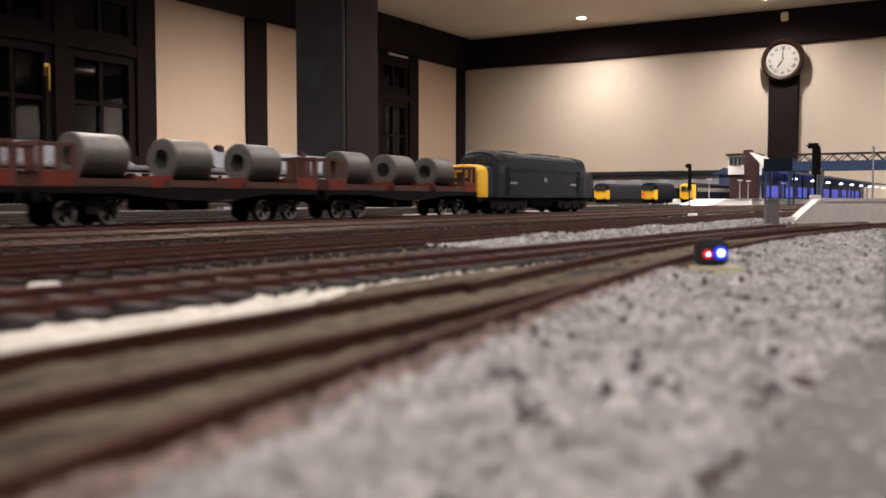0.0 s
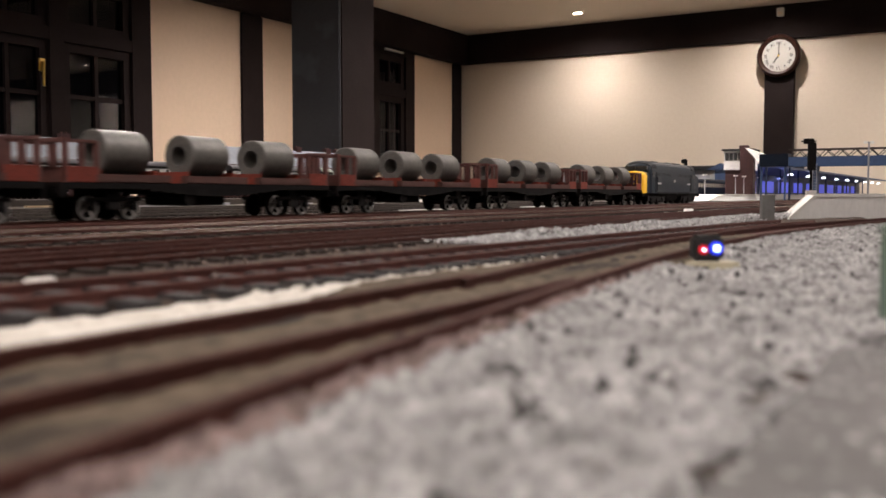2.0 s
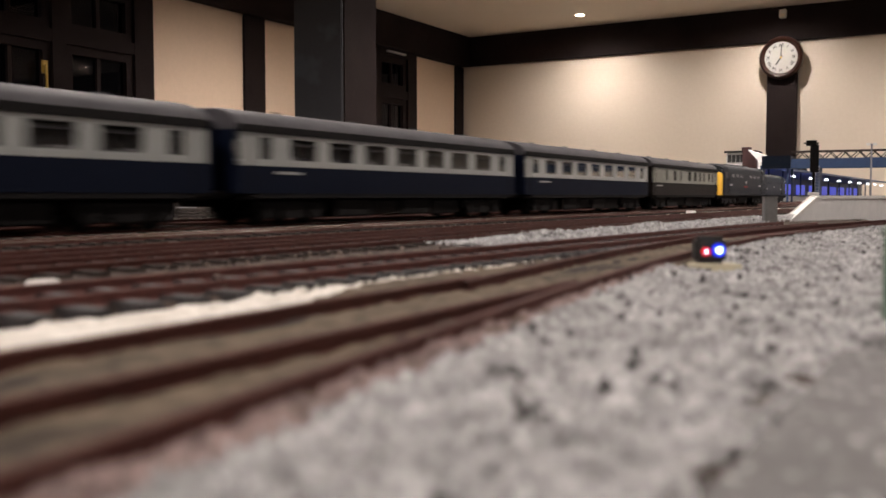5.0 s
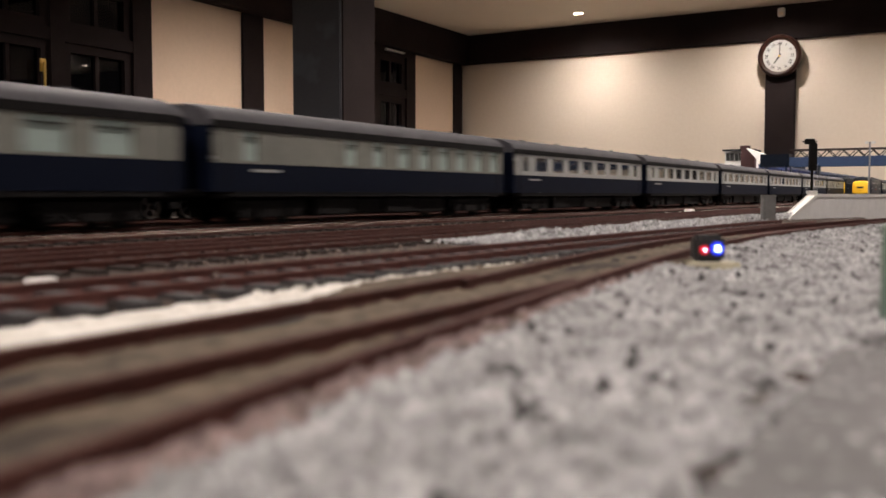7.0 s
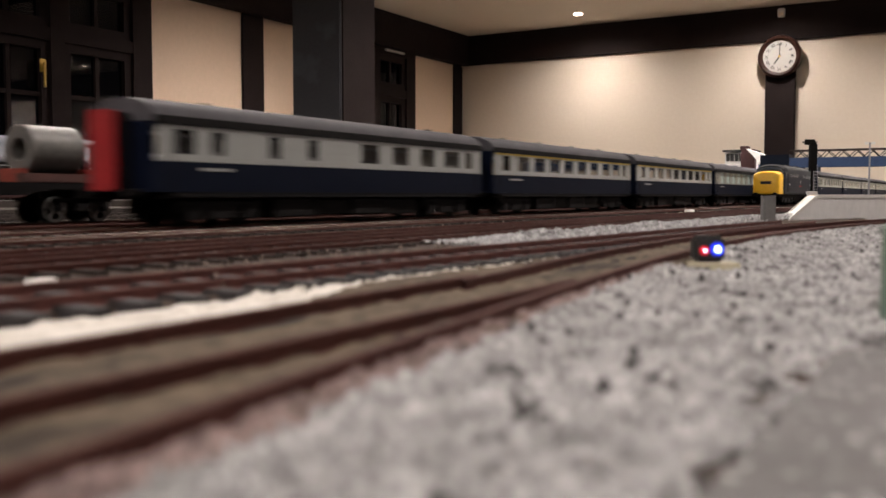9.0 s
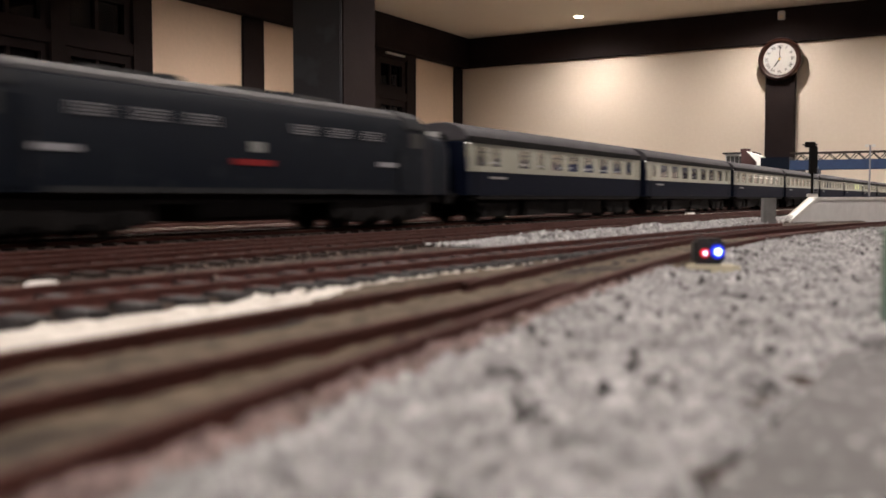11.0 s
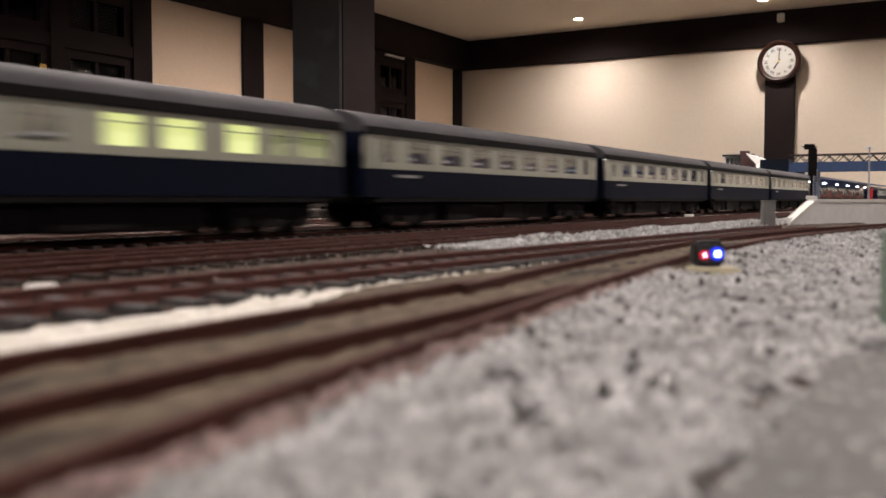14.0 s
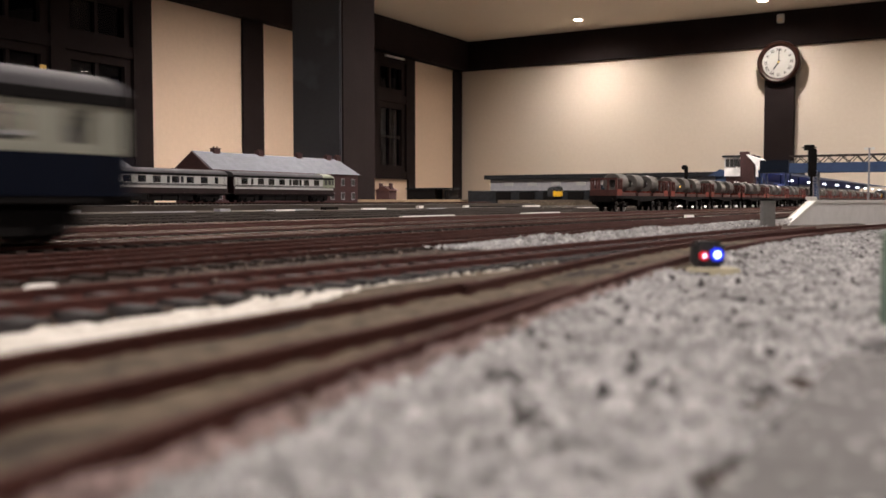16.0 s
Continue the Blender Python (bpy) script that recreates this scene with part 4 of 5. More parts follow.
def rolling_stock():
    g1, g3, gs = "coaches of the blue and grey express", "coaches of the second express", "steel coil wagons of the goods train"
    spot = Matrix.Identity(4)
    # first express
    van = coach("grimy brown and grey parcels coach with small windows", VAN_WINS, "dirty", L=.1185, lower="grimy")
    opn = coach("blue and grey open coach with large dark windows", OPEN_WINS, "grey")
    half = coach("blue and grey brake coach with pale green blinds", HALF_WINS, "dirty", "blind", z0=.0268, z1=.0392)
    blind = coach("blue and grey sleeping coach with pale green blinds", BLIND_WINS, "dirty", "blind", z0=.0268, z1=.0392)
    first = coach("blue and grey first class coach with yellow stripe", FIRST_WINS, "grey", seats_in="tan", stripe=((.0386, .0397, "stripe"),))
    sep = coach("blue and grey first class open coach with yellow stripe", FIRST_WINS, "grey", stripe=((.0386, .0397, "stripe"),))
    brake = coach("blue and grey brake coach with a red corridor cover", BRAKE_WINS, "grey", rear=-1)
    t1 = [van, opn] + [copy_thing(opn, spot) for _ in range(4)] + [half, blind, sep, first, brake]
    for o in t1:
        tagged(o, group=g1)
    # second express
    b3 = coach("blue and cream brake coach with a pale corridor cover", LEAD_WINS, "cream", rear=-1, pane="lightglass", lit=True, cover="storewhite")
    o3 = coach("blue and cream open coach with purple seats", OPEN_WINS, "cream", pane="lightglass", lit=True)
    r3 = coach("blue and cream buffet coach with lit windows", [(-.094, .020), (-.064, .020), (-.034, .016), (-.006, .015)] + [(.0225, .0135, 1), (.0455, .0155, 1), (.0735, .0145, 1), (.093, .0085, 2), (.112, .0185, 2)], "cream", pane="lightglass", lit=True)
    l3 = coach("blue and cream open coach with bright ceiling lamps", OPEN_WINS, "cream", pane="lightglass", lit=True, lamps=(0, .029, .058, .087, .113))
    t3 = [b3, o3, l3] + [copy_thing(o3, spot) for _ in range(2)] + [r3] + [copy_thing(o3, spot) for _ in range(4)]
    for o in t3:
        tagged(o, group=g3)
    stored = coach("stored dark and white coach on the raised siding", STORE_WINS, "storewhite", z0=.0290, z1=.0385, stripe=((.0215, .0248, "storewhite"), (.0262, .0278, "ink")), lower="maroondark")
    d1 = loco("dark blue long-nosed diesel locomotive with yellow ends", .1395, "deltic", .0240, True)
    d3 = copy_thing(d1, spot)
    d37 = loco("weathered blue diesel locomotive with a yellow nose", .129, "locoblue", .0280)
    w = coil_wagon("red coil wagon carrying three grey steel coils")
    ws = [w] + [copy_thing(w, spot) for _ in range(14)]
    for o in ws:
        tagged(o, group=gs)
    TRAINS.update(t1=t1, t3=t3, d1=d1, d3=d3, d37=d37, ws=ws, stored=stored)


# ---- the station and lineside ----
def platform(label, corners, z, ramp):
    """A platform along its long side a-b, with width to the left and a ramp at its near end."""
    (ax, ay), (bx_, by), w, skew = corners
    a, b = Vector((ax, ay, 0)), Vector((bx_, by, 0))
    u = (b - a).normalized()
    n = Vector((*skew, 0)) if skew else Vector((-u.y, u.x, 0))
    p = thing("station_platform", label, "platform")
    low = BOARD + .0008
    prof = [(0, low), (ramp, z), ((b - a).length, z), ((b - a).length, low)]
    bm = bmesh.new()
    s = [[bm.verts.new(a + u * d + n * k + Vector((0, 0, h))) for d, h in prof] for k in (.0012, w - .0012)]
    for i in range(4):
        j = (i + 1) % 4
        bm.faces.new((s[0][i], s[0][j], s[1][j], s[1][i]))
    bm.faces.new(s[0])
    bm.faces.new(s[1])
    bmesh.ops.recalc_face_normals(bm, faces=bm.faces)
    part("platform_body", bm, M["platform"], p)
    for k0, k1 in ((-.0006, .0045), (w - .0045, w + .0006)):
        bm = bmesh.new()
        for (d0, h0), (d1, h1) in (((0, low), (ramp, z)), ((ramp, z), ((b - a).length, z))):
            q = [bm.verts.new(a + u * d + n * k + Vector((0, 0, h + dz))) for d, h in ((d0, h0), (d1, h1)) for k in (k0, k1) for dz in (-.0008, .0012)]
            for f in ((0, 2, 3, 1), (4, 5, 7, 6), (0, 1, 5, 4), (2, 6, 7, 3), (1, 3, 7, 5), (0, 4, 6, 2)):
                bm.faces.new([q[i] for i in f])
        bmesh.ops.recalc_face_normals(bm, faces=bm.faces)
        part("edging", bm, M["edge"], p, "white painted platform edging")
    return a, u, n


def tall_signal(x, y, base, top, label):
    s = thing("colour_light_signal", label, "railway signal", at=Matrix.Translation((x, y, base)) @ Matrix.Rotation(radians(20), 4, "Z"))
    h = top - base
    part("post", cyl(bmesh.new(), (0, 0, 0), (0, 0, h * .62), .0013, n=10), M["under"], s)
    lad = bmesh.new()
    for e in (-1, 1):
        box(lad, .0020 + e * .0016, .0023 + e * .0016, -.003, -.0026, 0, h * .55)
    for k in range(10):
        box(lad, .0004, .0039, -.003, -.0026, h * (.04 + .053 * k), h * (.04 + .053 * k) + .0004)
    part("ladder", lad, M["silver"], s, "thin grey ladder")
    part("head", bx(-.0032, .0032, -.0035, .0015, h * .42, h * .93, bevel=.0008), M["under"], s, "black signal head")
    part("route_indicator", bx(-.0085, .0032, -.0035, .0015, h * .90, h, bevel=.0018), M["under"], s, "black route indicator arm")
    part("base", bx(-.004, .004, -.004, .004, 0, .003, bevel=.0005), M["white"], s, "pale signal base")
    return s


def lamp_post(x, y, base, h, label="slim platform lamp post with a white lamp"):
    s = thing("platform_lamp", label, "lamp post", "platform lamps", at=Matrix.Translation((x, y, base)))
    part("post", cyl(bmesh.new(), (0, 0, 0), (0, 0, h), .0011, .0008, n=8), M["silver"], s)
    part("arm", bx(-.0032, .0032, -.0006, .0006, h - .0012, h), M["silver"], s)
    for e in (-1, 1):
        part("lamp_head", bx(e * .0032 - .0020, e * .0032 + .0020, -.0016, .0016, h - .0020, h + .0008, bevel=.0005), M["edge"], s, "white lamp head")


def terrace(label, x, y0, y1, base, eaves, ridge, half, stacks):
    t = thing("terraced_houses", label, "model houses")
    part("wall", bx(x - half, x + half, y0, y1, base, eaves), M["brick"], t, "dark red brick wall")
    bm = bmesh.new()
    o = .006
    pts = [(x - half - o, y0 - .003, eaves), (x, y0 - .003, ridge), (x + half + o, y0 - .003, eaves)]
    pts2 = [(a, y1 + .003 - (.02 if a == x else 0), c) for a, b, c in pts]
    f1, f2 = [bm.verts.new(p) for p in pts], [bm.verts.new(p) for p in pts2]
    bm.faces.new(f1[::-1])
    bm.faces.new(f2)
    for i in range(3):
        bm.faces.new((f1[i], f1[(i + 1) % 3], f2[(i + 1) % 3], f2[i]))
    bmesh.ops.recalc_face_normals(bm, faces=bm.faces)
    roof = part("roof", bm, M["slates"], t, "pale grey slate roof")
    for k in range(1, 9):
        f = k / 9
        bm = bmesh.new()
        xx, zz = x + (half + o) * (1 - f), eaves + (ridge - eaves) * f
        box(bm, xx - .0006, xx + .0012, y0, y1 - .02 * f, zz, zz + .0003)
        part("slate_course", bm, M["slates"], roof)
    g = bmesh.new()
    q = [g.verts.new(p) for p in ((x - half, y0 - .004, eaves), (x, y0 - .004, ridge - .002), (x + half, y0 - .004, eaves))]
    g.faces.new(q)
    ex = bmesh.ops.extrude_face_region(g, geom=g.faces[:])
    bmesh.ops.translate(g, verts=[v for v in ex["geom"] if isinstance(v, bmesh.types.BMVert)], vec=(0, -.002, 0))
    bmesh.ops.recalc_face_normals(g, faces=g.faces)
    part("gable", g, M["brick"], t, "red brick gable end")
    for y in stacks:
        bm = box(bmesh.new(), x - .006, x + .006, y - .009, y + .009, ridge - .010, ridge + .006)
        box(bm, x - .007, x + .007, y - .010, y + .010, ridge + .006, ridge + .008)
        ch = part("chimney", bm, M["brick"], roof, "brick chimney stack")
        for e in (-.005, .005):
            cyl_b = cyl(bmesh.new(), (x, y + e, ridge + .008), (x, y + e, ridge + .0115), .0022, .0018, n=8)
            part("chimney_pot", cyl_b, M["bauxite"], roof)
    n = int((y1 - y0) / .04)
    for k in range(n):
        y = y0 + (k + .5) * (y1 - y0) / n
        for z in (base + .018, base + .052):
            w = part("window", bx(x + half - .001, x + half + .0015, y - .007, y + .007, z - .008, z + .010), M["silver"], t, "white framed sash window")
            part("pane", bx(x + half, x + half + .002, y - .0055, y + .0055, z - .0065, z + .0085), M["ink"], w)
    for e in (-.02, .02):
        w = part("window", bx(x + e - .007, x + e + .007, y0 - .0015, y0, base + .05, base + .068), M["edge"], t)
    return t


def multiple_unit(label, at, body, length, name="diesel_multiple_unit", windows=True):
    """A blunt-fronted train with a yellow end facing -Y."""
    c = thing(name, label, "train", at=at)
    hw = .0180
    part("body", loft([ring_section(y, hw, .012, .050, .009, 8) for y in (.014, length)]), M[body], c, smooth=True)
    part("front", loft([ring_section(y, w, .012, z, .009, 8) for y, w, z in ((-.001, hw - .004, .045), (.001, hw - .002, .048), (.006, hw - .0002, .0495), (.0139, hw, .050))]), M["yellow"], c, "yellow warning end", smooth=True)
    for s in (-1, 1):
        part("windscreen", bx(s * .0010, s * .0125, -.0022, .002, .031, .0425, bevel=.0006), M["ink"], c)
        for k in range(int(length / .022) - 1 if windows else 0):
            part("window", bx(*sorted((s * (hw - .0004), s * (hw + .0003))), .026 + k * .022, .040 + k * .022, .030, .039), M["inner"], c)
        part("buffer", cyl(bmesh.new(), (s * .0115, -.006, .0132), (s * .0115, .002, .0132), .002, n=10), M["under"], c)
    if not windows:
        part("brow", loft([ring_section(y, w, .0340, z, .009, 8) for y, w, z in ((-.0013, hw - .0036, .0454), (.0008, hw - .0016, .0484), (.006, hw + .0002, .0499), (.0142, hw + .0004, .0504))]), M[body], c, "dark upper front", smooth=True)
    part("roof_cap", loft([ring_section(y, hw * .86, .0445, z, .0055, 8) for y, z in ((.003, .0498), (.008, .0508), (length - .002, .0508))]), M["droof"], c, "dark roof", smooth=True)
    part("underframe", bx(-.015, .015, .004, length, .004, .0125), M["under"], c)
    for y in (.04, length - .04):
        b = part("bogie", BOGIE, None, c, at=Matrix.Translation((0, y, 0)))
        for k in (-.0165, .0165):
            part("wheelset", WHEELSET, None, b, at=Matrix.Translation((0, k, .0061)))
    return c


def scenery():
    # near platform with its signal and barrows
    a, u, n = platform("pale grey station platform with white ramp edging", ((-.1005, .560), (.62, 2.44), .14, (-.19, .98)), .0118, .034)

    def on(d, k):
        p = a + u * d + n * k
        return p.x, p.y
    tall_signal(-.128, .830, .0130, .0592, "tall black colour-light signal with ladder and route arm")
    lamp_post(-.1113, 1.0955, .0130, .056)
    for d, k in ((.42, .030), (.445, .050), (.485, .030)):
        x, y = on(d, k)
        tr = thing("luggage_barrow", "small dark luggage barrow on the platform", "barrow", "luggage barrows", at=Matrix.Translation((x, y, .0130)))
        part("deck", bx(-.005, .005, -.009, .009, .004, .0055, bevel=.0003), M["wood"], tr)
        part("load", bx(-.004, .003, -.006, .004, .0056, .0125, bevel=.0008), M["under"], tr, "dark luggage load")
        part("load", bx(-.003, .004, .0045, .0085, .0056, .0095, bevel=.0008), M["yellow"], tr, "yellow case")
        for yy in (-.006, .006):
            for s in (-1, 1):
                part("wheel", cyl(bmesh.new(), (s * .0045, yy, .0022), (s * .0055, yy, .0022), .0022, n=12), M["ink"], tr)
        part("handle", cyl(bmesh.new(), (0, .009, .005), (0, .011, .013), .0004, n=6), M["silver"], tr)
    x, y = on(.27, .006)
    tagged(part("white_marker", cyl(bmesh.new(), (x, y, .0130), (x, y, .0158), .004, .0025, n=14), M["edge"]), "small white round marker on the platform", "marker")
    # relay post by the ramp
    gp = thing("relay_post", "grey square relay post with a cap beside the track", "post", at=Matrix.Translation((-.1062, .541, 0)) @ Matrix.Rotation(radians(24), 4, "Z"))
    part("body", bx(-.0034, .0034, -.0034, .0034, BOARD, .0112, bevel=.0003), M["postgrey"], gp)
    part("cap", bx(-.0039, .0039, -.0039, .0039, .0112, .0124, bevel=.0005), M["postgrey"], gp)
    # small ground signal with red and blue lamps
    gs = thing("ground_signal", "black ground signal with red and blue lights on a cream base", "railway signal", at=Matrix.Translation((-.0532, .2070, 0)) @ Matrix.Rotation(radians(31), 4, "Z"))
    part("base", bx(-.0060, .0060, -.0040, .003, -.0050, -.0022, bevel=.0003), M["buff"], gs, "cream painted base")
    part("housing", bx(-.0034, .0034, -.0014, .0028, -.0022, .0036, bevel=.0008), M["ink"], gs, "black lamp housing")
    part("red_lamp", cyl(bmesh.new(), (-.0014, -.0021, .0004), (-.0014, -.0014, .0004), .0010, n=16), M["ledred"], gs, "glowing red lamp")
    part("red_lamp_core", cyl(bmesh.new(), (-.0014, -.0023, .0004), (-.0014, -.0021, .0004), .0004, n=12), M["ledcore"], gs)
    # white core for the lamp, wider blue disc for the halo round it
    part("blue_lamp_core", cyl(bmesh.new(), (.0014, -.0024, .0007), (.0014, -.0022, .0007), .00080, n=12), M["ledcore"], gs)
    part("blue_lamp", cyl(bmesh.new(), (.0014, -.0022, .0007), (.0014, -.0014, .0007), .0015, n=16), M["ledblue"], gs, "glowing blue-white lamp with its halo")
    # grey-green relay box at the ballast edge
    gb = thing("relay_cabinet", "grey-green relay cabinet standing in the ballast", "cabinet", at=Matrix.Translation((-.0066, .1325, 0)) @ Matrix.Rotation(radians(31), 4, "Z"))
    part("body", bx(-.0045, .0045, -.003, .003, -.0048, .0078, bevel=.0004), M["green"], gb)
    part("roof_cap", bx(-.0049, .0049, -.0034, .0034, .0078, .0085, bevel=.0003), M["green"], gb)
    part("door", bx(-.0036, .0036, -.0036, -.003, -.003, .0068, bevel=.0002), M["green"], gb)
    part("plinth", bx(-.0049, .0049, -.0038, .0036, -.0050, -.0036), M["concrete"], gb)
    # white stub beside the main line
    tagged(part("white_marker", cyl(bmesh.new(), (-.2085, .75, -.002), (-.2085, .75, .0010), .0042, .0036, n=14), M["platform"]), "small pale lineside marker", "marker")
    # one short white trough; the two long white bars imitate glints on rails
    for x, y, w, l in ((-.126, .092, .0012, .0024), (-.425, .70, .0016, .045), (-.43, .95, .0016, .05)):
        tagged(part("cable_trough", bx(x - w, x + w, y - l, y + l, -.0020, -.0004, bevel=.0003), M["edge"]), "white bar beside the track, for a cable trough and rail glints", "cable trough", "cable troughs")

    # far platforms
    platform("island platform with white ramp", ((-.500, 1.90), (-.500, 5.4), .066, None), .0118, .16)
    platform("bay platform with white ramp", ((-.700, 2.28), (-.700, 5.4), .055, None), .0118, .10)
    tall_signal(-.492, 1.745, BOARD, .0790, "black colour-light signal at the platform end")
    for x, y in ((-.548, 2.10), (-.515, 2.25), (-.53, 2.55), (-.51, 2.75), (-.54, 2.95), (-.52, 2.36)):
        lamp_post(x, y, .0125, .045)
    # parked trains
    multiple_unit("parked blue multiple unit with a yellow end", Matrix.Translation((-.607, 2.13, 0)), "blue", .54)
    multiple_unit("parked dark train with a yellow nose", Matrix.Translation((-.805, 2.10, 0)), "deltic", .50, "parked_train", False)
    hst = multiple_unit("parked high speed train with a pale roof", Matrix.Translation((-.675, 2.06, 0)), "deltic", .14, "parked_train", False)
    part("tail_lamp", cyl(bmesh.new(), (-.010, -.004, .024), (-.010, -.001, .024), .0026, n=12), M["ledred"], hst, "glowing red tail lamp")
    for xs, y0 in ((-.607, 1.5), (-.805, 1.4), (-.675, 1.5)):
        track("station approach track with rusty rails", line_path(-xs), y0, 4.1, .1, web="dullrail", head="brighthead")
    # signal box with a red brick stair tower
    sb = thing("signal_box", "cream signal box with a red brick tower", "building")
    part("base_wall", bx(-.575, -.515, 2.40, 2.47, .0118, .074), M["brick"], sb, "red brick base")
    part("cabin", bx(-.578, -.512, 2.395, 2.475, .074, .122), M["platform"], sb, "cream cabin")
    for k in range(4):
        part("window", bx(-.5745 + k * .0105, -.566 + k * .0105, 2.393, 2.396, .098, .117), M["ink"], sb, "dark cabin window")
    part("roof", bx(-.583, -.507, 2.388, 2.480, .122, .1265, bevel=.001), M["droof"], sb)
    part("tower", bx(-.533, -.500, 2.37, 2.39, .0118, .126), M["brick"], sb, "red brick tower")
    part("tower_cap", bx(-.535, -.515, 2.369, 2.391, .126, .134), M["brick"], sb)
    # gabled bridge stair, footbridge
    fb = thing("footbridge", "blue lattice footbridge over the station tracks", "footbridge")
    st = bmesh.new()
    q = [st.verts.new(p) for p in ((-.512, 2.33, .126), (-.455, 2.33, .105), (-.455, 2.33, .086), (-.475, 2.33, .086))]
    st.faces.new(q)
    ex = bmesh.ops.extrude_face_region(st, geom=st.faces[:])
    bmesh.ops.translate(st, verts=[v for v in ex["geom"] if isinstance(v, bmesh.types.BMVert)], vec=(0, .05, 0))
    bmesh.ops.recalc_face_normals(st, faces=st.faces)
    part("stair_side", st, M["platform"], fb, "pale stair end")
    # darker than the bridge blue: the landing's shadow is put into its colour
    part("landing", bx(-.470, -.405, 2.29, 2.36, .078, .108), M["deltic"], fb, "blue stair landing with its shadow in the dark colour")
    for x in (-.466, -.412):
        for y in (2.295, 2.352):
            part("landing_leg", bx(x - .002, x + .002, y, y + .004, .0118 if x < -.5 else BOARD, .078), M["bridge"], fb)
    for y in (2.29, 2.34):
        part("girder", bx(-.404, .55, y, y + .003, .078, .1000), M["bridge"], fb, "blue plate girder")
        part("handrail", bx(-.404, .55, y, y + .003, .1155, .1185), M["dullrail"], fb)
        for k in range(30):
            x0 = -.40 + k * .031
            for e in (0, 1):
                bm = bmesh.new()
                cyl(bm, (x0 + e * .031, y + .0015, .1000), (x0 + .0155, y + .0015, .1155), .0011, n=6)
                part("lattice_bar", bm, M["dullrail"], fb)
    part("deck", bx(-.404, .55, 2.293, 2.34, .080, .083), M["bridge"], fb)
    for x in (-.345, -.12, .12):
        part("pier", bx(x - .004, x + .004, 2.30, 2.33, BOARD if x > -.2 else BOARD, .080), M["bridge"], fb, "blue bridge pier")
    # blue canopy with lamps
    cn = thing("platform_canopy", "blue platform canopy with white lamps and blue light", "canopy")
    bm = bmesh.new()
    f = [(-.585, .074), (-.53, .094), (-.455, .086), (-.455, .080), (-.53, .088), (-.585, .070)]
    rings = [[bm.verts.new((x, y, z)) for x, z in f] for y in (2.52, 5.3)]
    for i in range(6):
        bm.faces.new((rings[0][i], rings[0][(i + 1) % 6], rings[1][(i + 1) % 6], rings[1][i]))
    bm.faces.new(rings[0])
    bm.faces.new(rings[1])
    bmesh.ops.recalc_face_normals(bm, faces=bm.faces)
    part("roof", bm, M["bridge"], cn, "blue canopy roof")
    for k in range(9):
        y = 2.58 + k * .3
        part("column", cyl(bmesh.new(), (-.53, y, .0118), (-.53, y, .088), .0022, n=8), M["bridge"], cn)
        part("lamp", cyl(bmesh.new(), (-.47, y + .12, .0655), (-.47, y + .12, .0700), .0075, .004, n=12), M["lampwhite"], cn, "glowing white canopy lamp")
        part("lamp_rod", cyl(bmesh.new(), (-.47, y + .12, .0700), (-.47, y + .12, .0815), .0006, n=6), M["ink"], cn)
    for k in range(10):
        y = 2.60 + k * .26
        part("lit_window", bx(-.578, -.575, y, y + .16, .018, .052), M["bluelight"], cn, "window glowing blue")
    part("back_wall", bx(-.583, -.579, 2.56, 5.3, .0118, .070), M["bridge"], cn, "blue back wall")
    kb = thing("small_shelter", "small blue gabled shelter on the platform", "shelter")
    part("wall", bx(-.752, -.712, 3.00, 3.10, .0118, .092), M["bridge"], kb)
    part("roof", loft([[(-.775, y, .091), (-.735, y, .112), (-.700, y, .091)] for y in (2.99, 3.11)]), M["bridge"], kb)

    for y in (2.72, 3.3):
        data = bpy.data.lights.new("canopy_blue_lamp", "POINT")
        data.energy, data.color, data.shadow_soft_size = .09, (.22, .30, 1), .01
        new("canopy_blue_lamp", data).location = (-.50, y, .060)
    # long carriage shed across the far end
    sh = thing("carriage_shed", "long low grey carriage shed with a dark roof", "model shed")
    part("wall", bx(-1.87, -.62, 3.60, 3.72, BOARD, .105), M["silver"], sh, "grey boarded wall")
    part("roof", bx(-1.89, -.60, 3.575, 3.735, .105, .122, bevel=.002), M["droof"], sh, "dark flat roof")
    part("plinth", bx(-1.96, -.62, 3.56, 3.599, BOARD, .055), M["droof"], sh, "dark lower wall")
    for k in range(11):
        x = -1.82 + k * .11
        part("door", bx(x, x + .07, 3.555, 3.56, BOARD, .050), M["under"], sh)
        part("window", bx(x + .02, x + .06, 3.596, 3.60, .076, .090), M["storewhite"], sh)
    multiple_unit("small parked dark locomotive with yellow end", Matrix.Translation((-1.40, 3.25, .016)) @ Matrix.Rotation(radians(35), 4, "Z"), "droof", .12, "shunting_locomotive", False)
    tagged(part("stub_track_bed", bx(-1.62, -1.30, 3.18, 3.45, BOARD, .0158), M["dirt"]), "raised brown track bed", "track bed", kind="structure")
    # low models by the far window
    cot = thing("cottage", "small red brick model cottage", "model house")
    part("wall", bx(-2.46, -2.385, 3.58, 3.64, .018, .058), M["brick"], cot)
    part("roof", loft([[(-2.465, y, .058), (-2.42, y, .082), (-2.378, y, .058)] for y in (3.575, 3.645)]), M["bauxite"], cot)
    for x in (-2.45, -2.395):
        part("chimney", bx(x - .006, x + .006, 3.60, 3.615, .060, .094), M["brick"], cot)
    lw = thing("goods_shed", "low dark model goods shed with an open bay", "model shed")
    part("wall", bx(-2.28, -2.14, 3.58, 3.66, .018, .064), M["under"], lw)
    part("wall", bx(-2.09, -2.07, 3.58, 3.66, .018, .060), M["under"], lw)
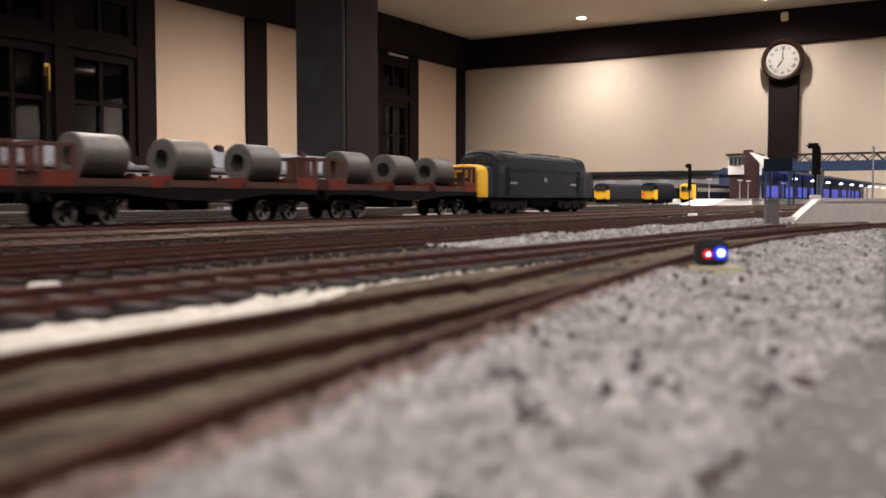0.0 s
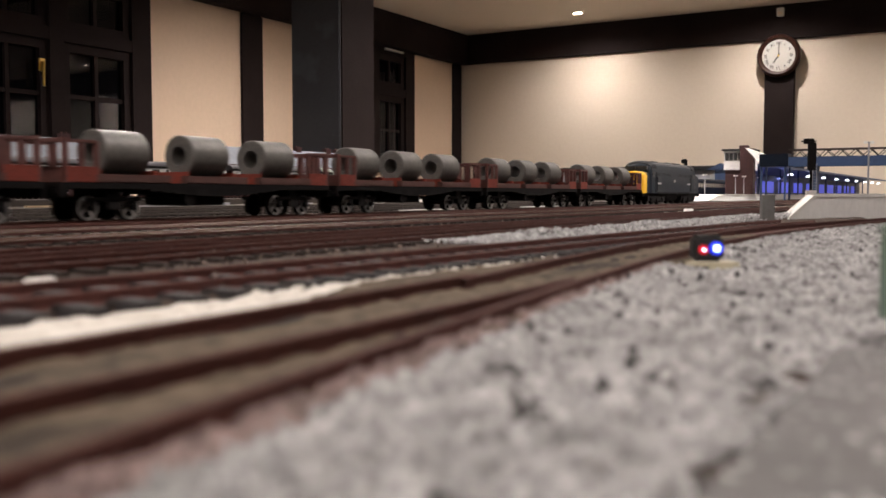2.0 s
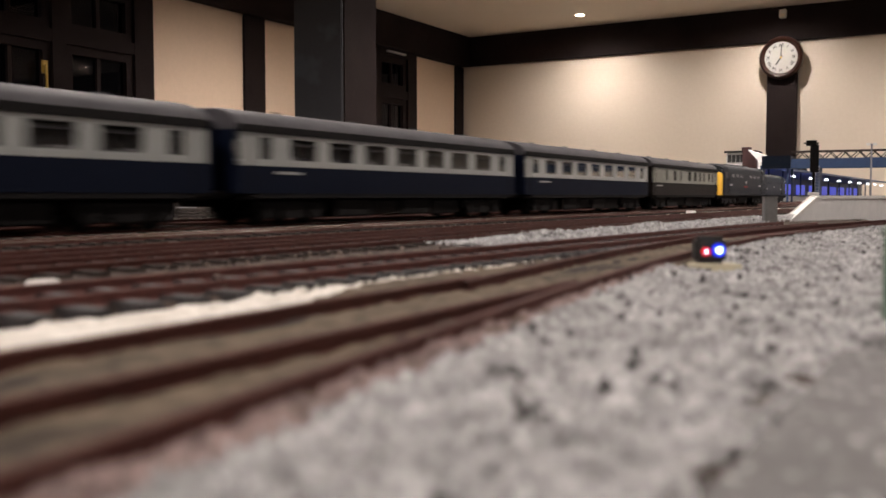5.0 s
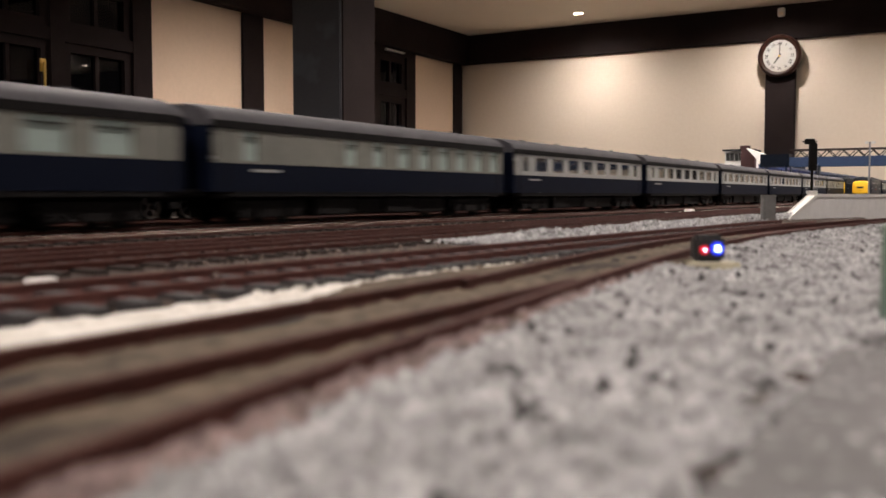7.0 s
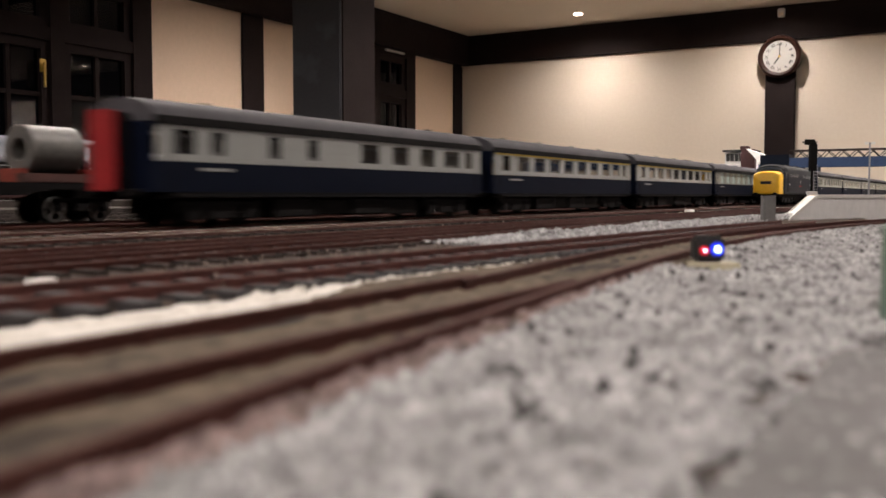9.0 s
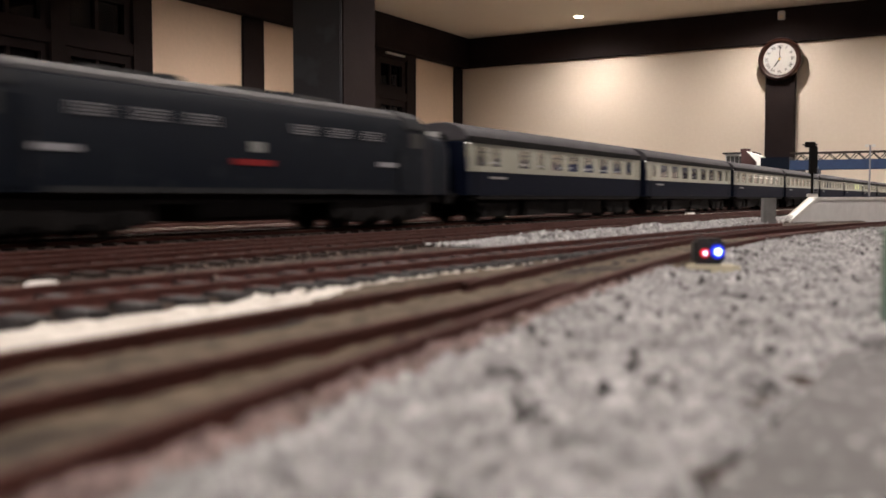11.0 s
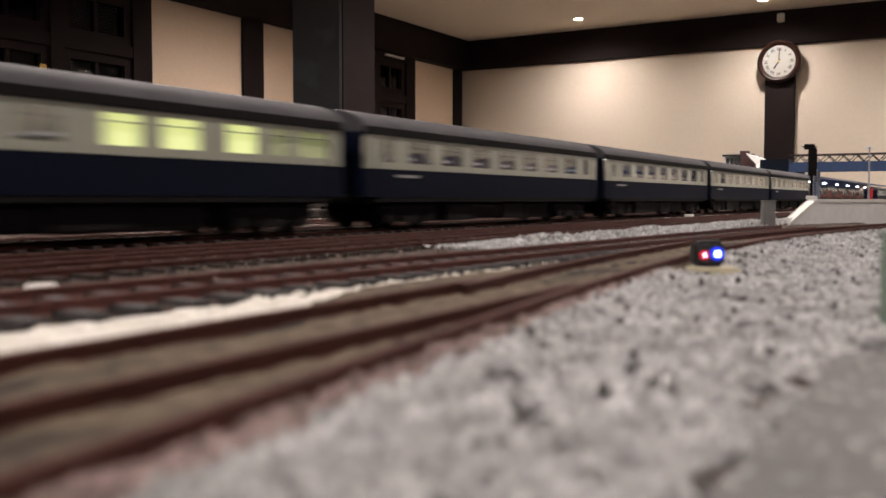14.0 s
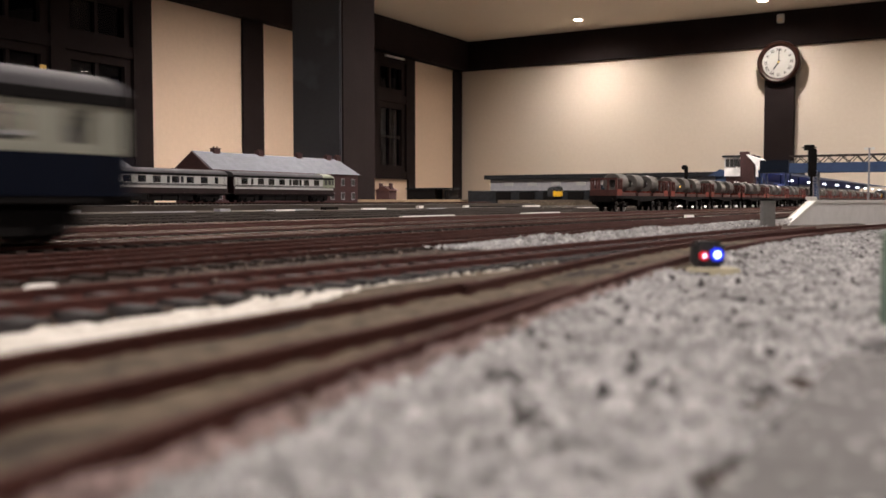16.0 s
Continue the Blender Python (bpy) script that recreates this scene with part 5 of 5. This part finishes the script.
    part("roof", bx(-2.29, -2.06, 3.57, 3.67, .064, .070), M["droof"], lw)
    part("opening", bx(-2.135, -2.095, 3.64, 3.66, .018, .064), M["inner"], lw)
    tagged(part("scenic_board", bx(-2.55, -1.97, 3.50, 3.75, BOARD, .0178), M["wood"]), "bare softwood scenic board", "board", kind="structure")

    # raised board with stored coaches and houses
    tagged(part("raised_board", bx(-1.75, -.99, -.2, 2.12, BOARD, .0052), M["board"]), "raised brown scenic board", "board", kind="structure")
    tagged(part("board_edging", bx(-.989, -.975, -.2, 2.12, BOARD, .0060, bevel=.0006), M["fascia"]), "dark timber edging strip", "trim", kind="structure")
    yard = line_path(1.05)

    def lifted(s):
        p, ang = yard(s)
        return p + Vector((0, 0, .0100)), ang
    track("storage siding track on the raised board", lifted, -.15, 2.0, .1)
    for k in range(4):
        m = Matrix.Translation((-1.05, 1.236 - k * .275, .0100))
        sc = copy_thing(TRAINS["stored"], m) if k else TRAINS["stored"]
        sc.matrix_basis = m
        tagged(sc, group="stored coaches")
    end = part("glazed_end", loft([ring_section(y, w, .0256, z, .0080) for y, w, z in ((.098, .0188, .0512), (.126, .0188, .0510), (.134, .0172, .0488), (.137, .0150, .0455))]), M["greencab"], TRAINS["stored"], "pale grey-green rounded cab end", smooth=True)
    for y0, y1 in ((.102, .110), (.113, .121), (.1235, .1285)):
        for e in (-1, 1):
            part("cab_window", bx(*sorted((e * .0182, e * .0192)), y0, y1, .0305, .0395, bevel=.0004), M["ink"], end)
    terrace("row of red brick terraced houses with pale slate roof", -1.43, 1.412, 1.925, .0052, .077, .117, .052, (1.476, 1.616, 1.753, 1.868, 1.908))
    terrace("second row of brick terraced houses with pale roof", -1.43, .55, 1.20, .0052, .074, .113, .052, (.70, .90, 1.10))
    # loose boards, point motors and thin pale bars imitating rail glints beside the goods line
    for x, y, r, w, l, z, m in ((-.90, .66, 6, .004, .020, .0035, "wood"), (-.90, .70, 10, .003, .012, .006, "silver"), (-.86, .80, -8, .002, .045, .002, "silver"), (-.88, .92, 0, .008, .010, .006, "silver"), (-.84, 1.00, 3, .003, .022, .0035, "edge"),
                                (-.88, 1.06, 5, .002, .06, .003, "silver"), (-.90, 1.18, 0, .008, .016, .007, "under"), (-.87, 1.26, -4, .004, .030, .004, "edge"), (-.85, 1.55, 2, .002, .16, .0025, "silver"), (-.93, 1.50, 0, .005, .008, .008, "edge"),
                                (-.93, 1.68, 0, .005, .008, .008, "edge"), (-.72, 1.42, 2, .0015, .09, .0025, "edge"), (-.66, 1.72, 1, .0015, .10, .0025, "edge"), (-.93, 2.0, -10, .006, .03, .006, "edge"), (-.95, 1.85, -6, .004, .10, .004, "under")):
        o = tagged(part("track_offcut", bx(-w * .7, w * .7, -l, l, 0, z * .6, bevel=.0003), M[m]), "loose piece by the yard tracks, for offcuts and pale rail glints", "offcut", "offcuts by the yard tracks")
        o.matrix_basis = Matrix.Translation((x, y, -.0018)) @ Matrix.Rotation(radians(r), 4, "Z")
    for d, y0, y1 in ((.47, -.2, 1.9), (.55, -.2, 2.4), (.64, -.2, 1.5), (.72, -.2, 2.4)):
        track("yard siding track with dark rails", line_path(d), y0, y1, .1, web="dullrail", head="dullrail")


# ---- what moves ----
RUN1 = ((0, -1.85), (3, -.046), (3.5, .252), (4, .548), (4.5, .836), (5, 1.116), (5.5, 1.394), (6, 1.668), (6.5, 1.940), (7, 2.212), (8, 2.752), (9, 3.292), (16, 7.0))


def express_one(t):
    return float(np.interp(t, [r[0] for r in RUN1], [r[1] for r in RUN1]))


RUN3 = ((0, 5.95), (4, 3.95), (7, 2.46), (8.9, 1.528), (9.2, 1.374), (11.3, .221), (11.7, -.004), (12.1, -.236), (12.5, -.473), (12.9, -.710),
        (13.4, -1.006), (13.9, -1.302), (14.5, -1.658), (14.9, -1.895), (15.4, -2.200), (16, -2.574))


def express_two(t):
    return float(np.interp(t, [r[0] for r in RUN3], [r[1] for r in RUN3]))


def goods(t):
    return .671 + .2146 * t


def run(ob, path, way, offset, flip=False):
    turn = Matrix.Rotation(math.pi, 4, "Z") if flip else Matrix.Identity(4)
    walk(ob, [(k / 2, frame_at(path, way(k / 2) + offset) @ turn) for k in range(33)])


def motions():
    run(TRAINS["d1"], MAIN1, express_one, .114)
    for i, o in enumerate(TRAINS["t1"]):
        run(o, MAIN1, express_one, -(i + .5) * .2775 if i else -.1525)
    run(TRAINS["d3"], MAIN3, express_two, -.1370)
    for i, o in enumerate(TRAINS["t3"]):
        run(o, MAIN3, express_two, (i + .5) * .2767 + .007)
    run(TRAINS["d37"], MAINS, goods, .127)
    for i, o in enumerate(TRAINS["ws"]):
        run(o, MAINS, goods, -(i + .5) * .207)
        # its wheels roll: 6.1 mm radius at the train's speed
        for w in o.children_recursive:
            if w.name.startswith("wheelset"):
                at = w.matrix_basis.copy()
                walk(w, [(k / 30, at @ Matrix.Rotation(-.2146 * k / 30 / .0061, 4, "X")) for k in range(481)])


downlamps()
room()
clock()
layout_board()
rolling_stock()
scenery()
tracks()
motions()
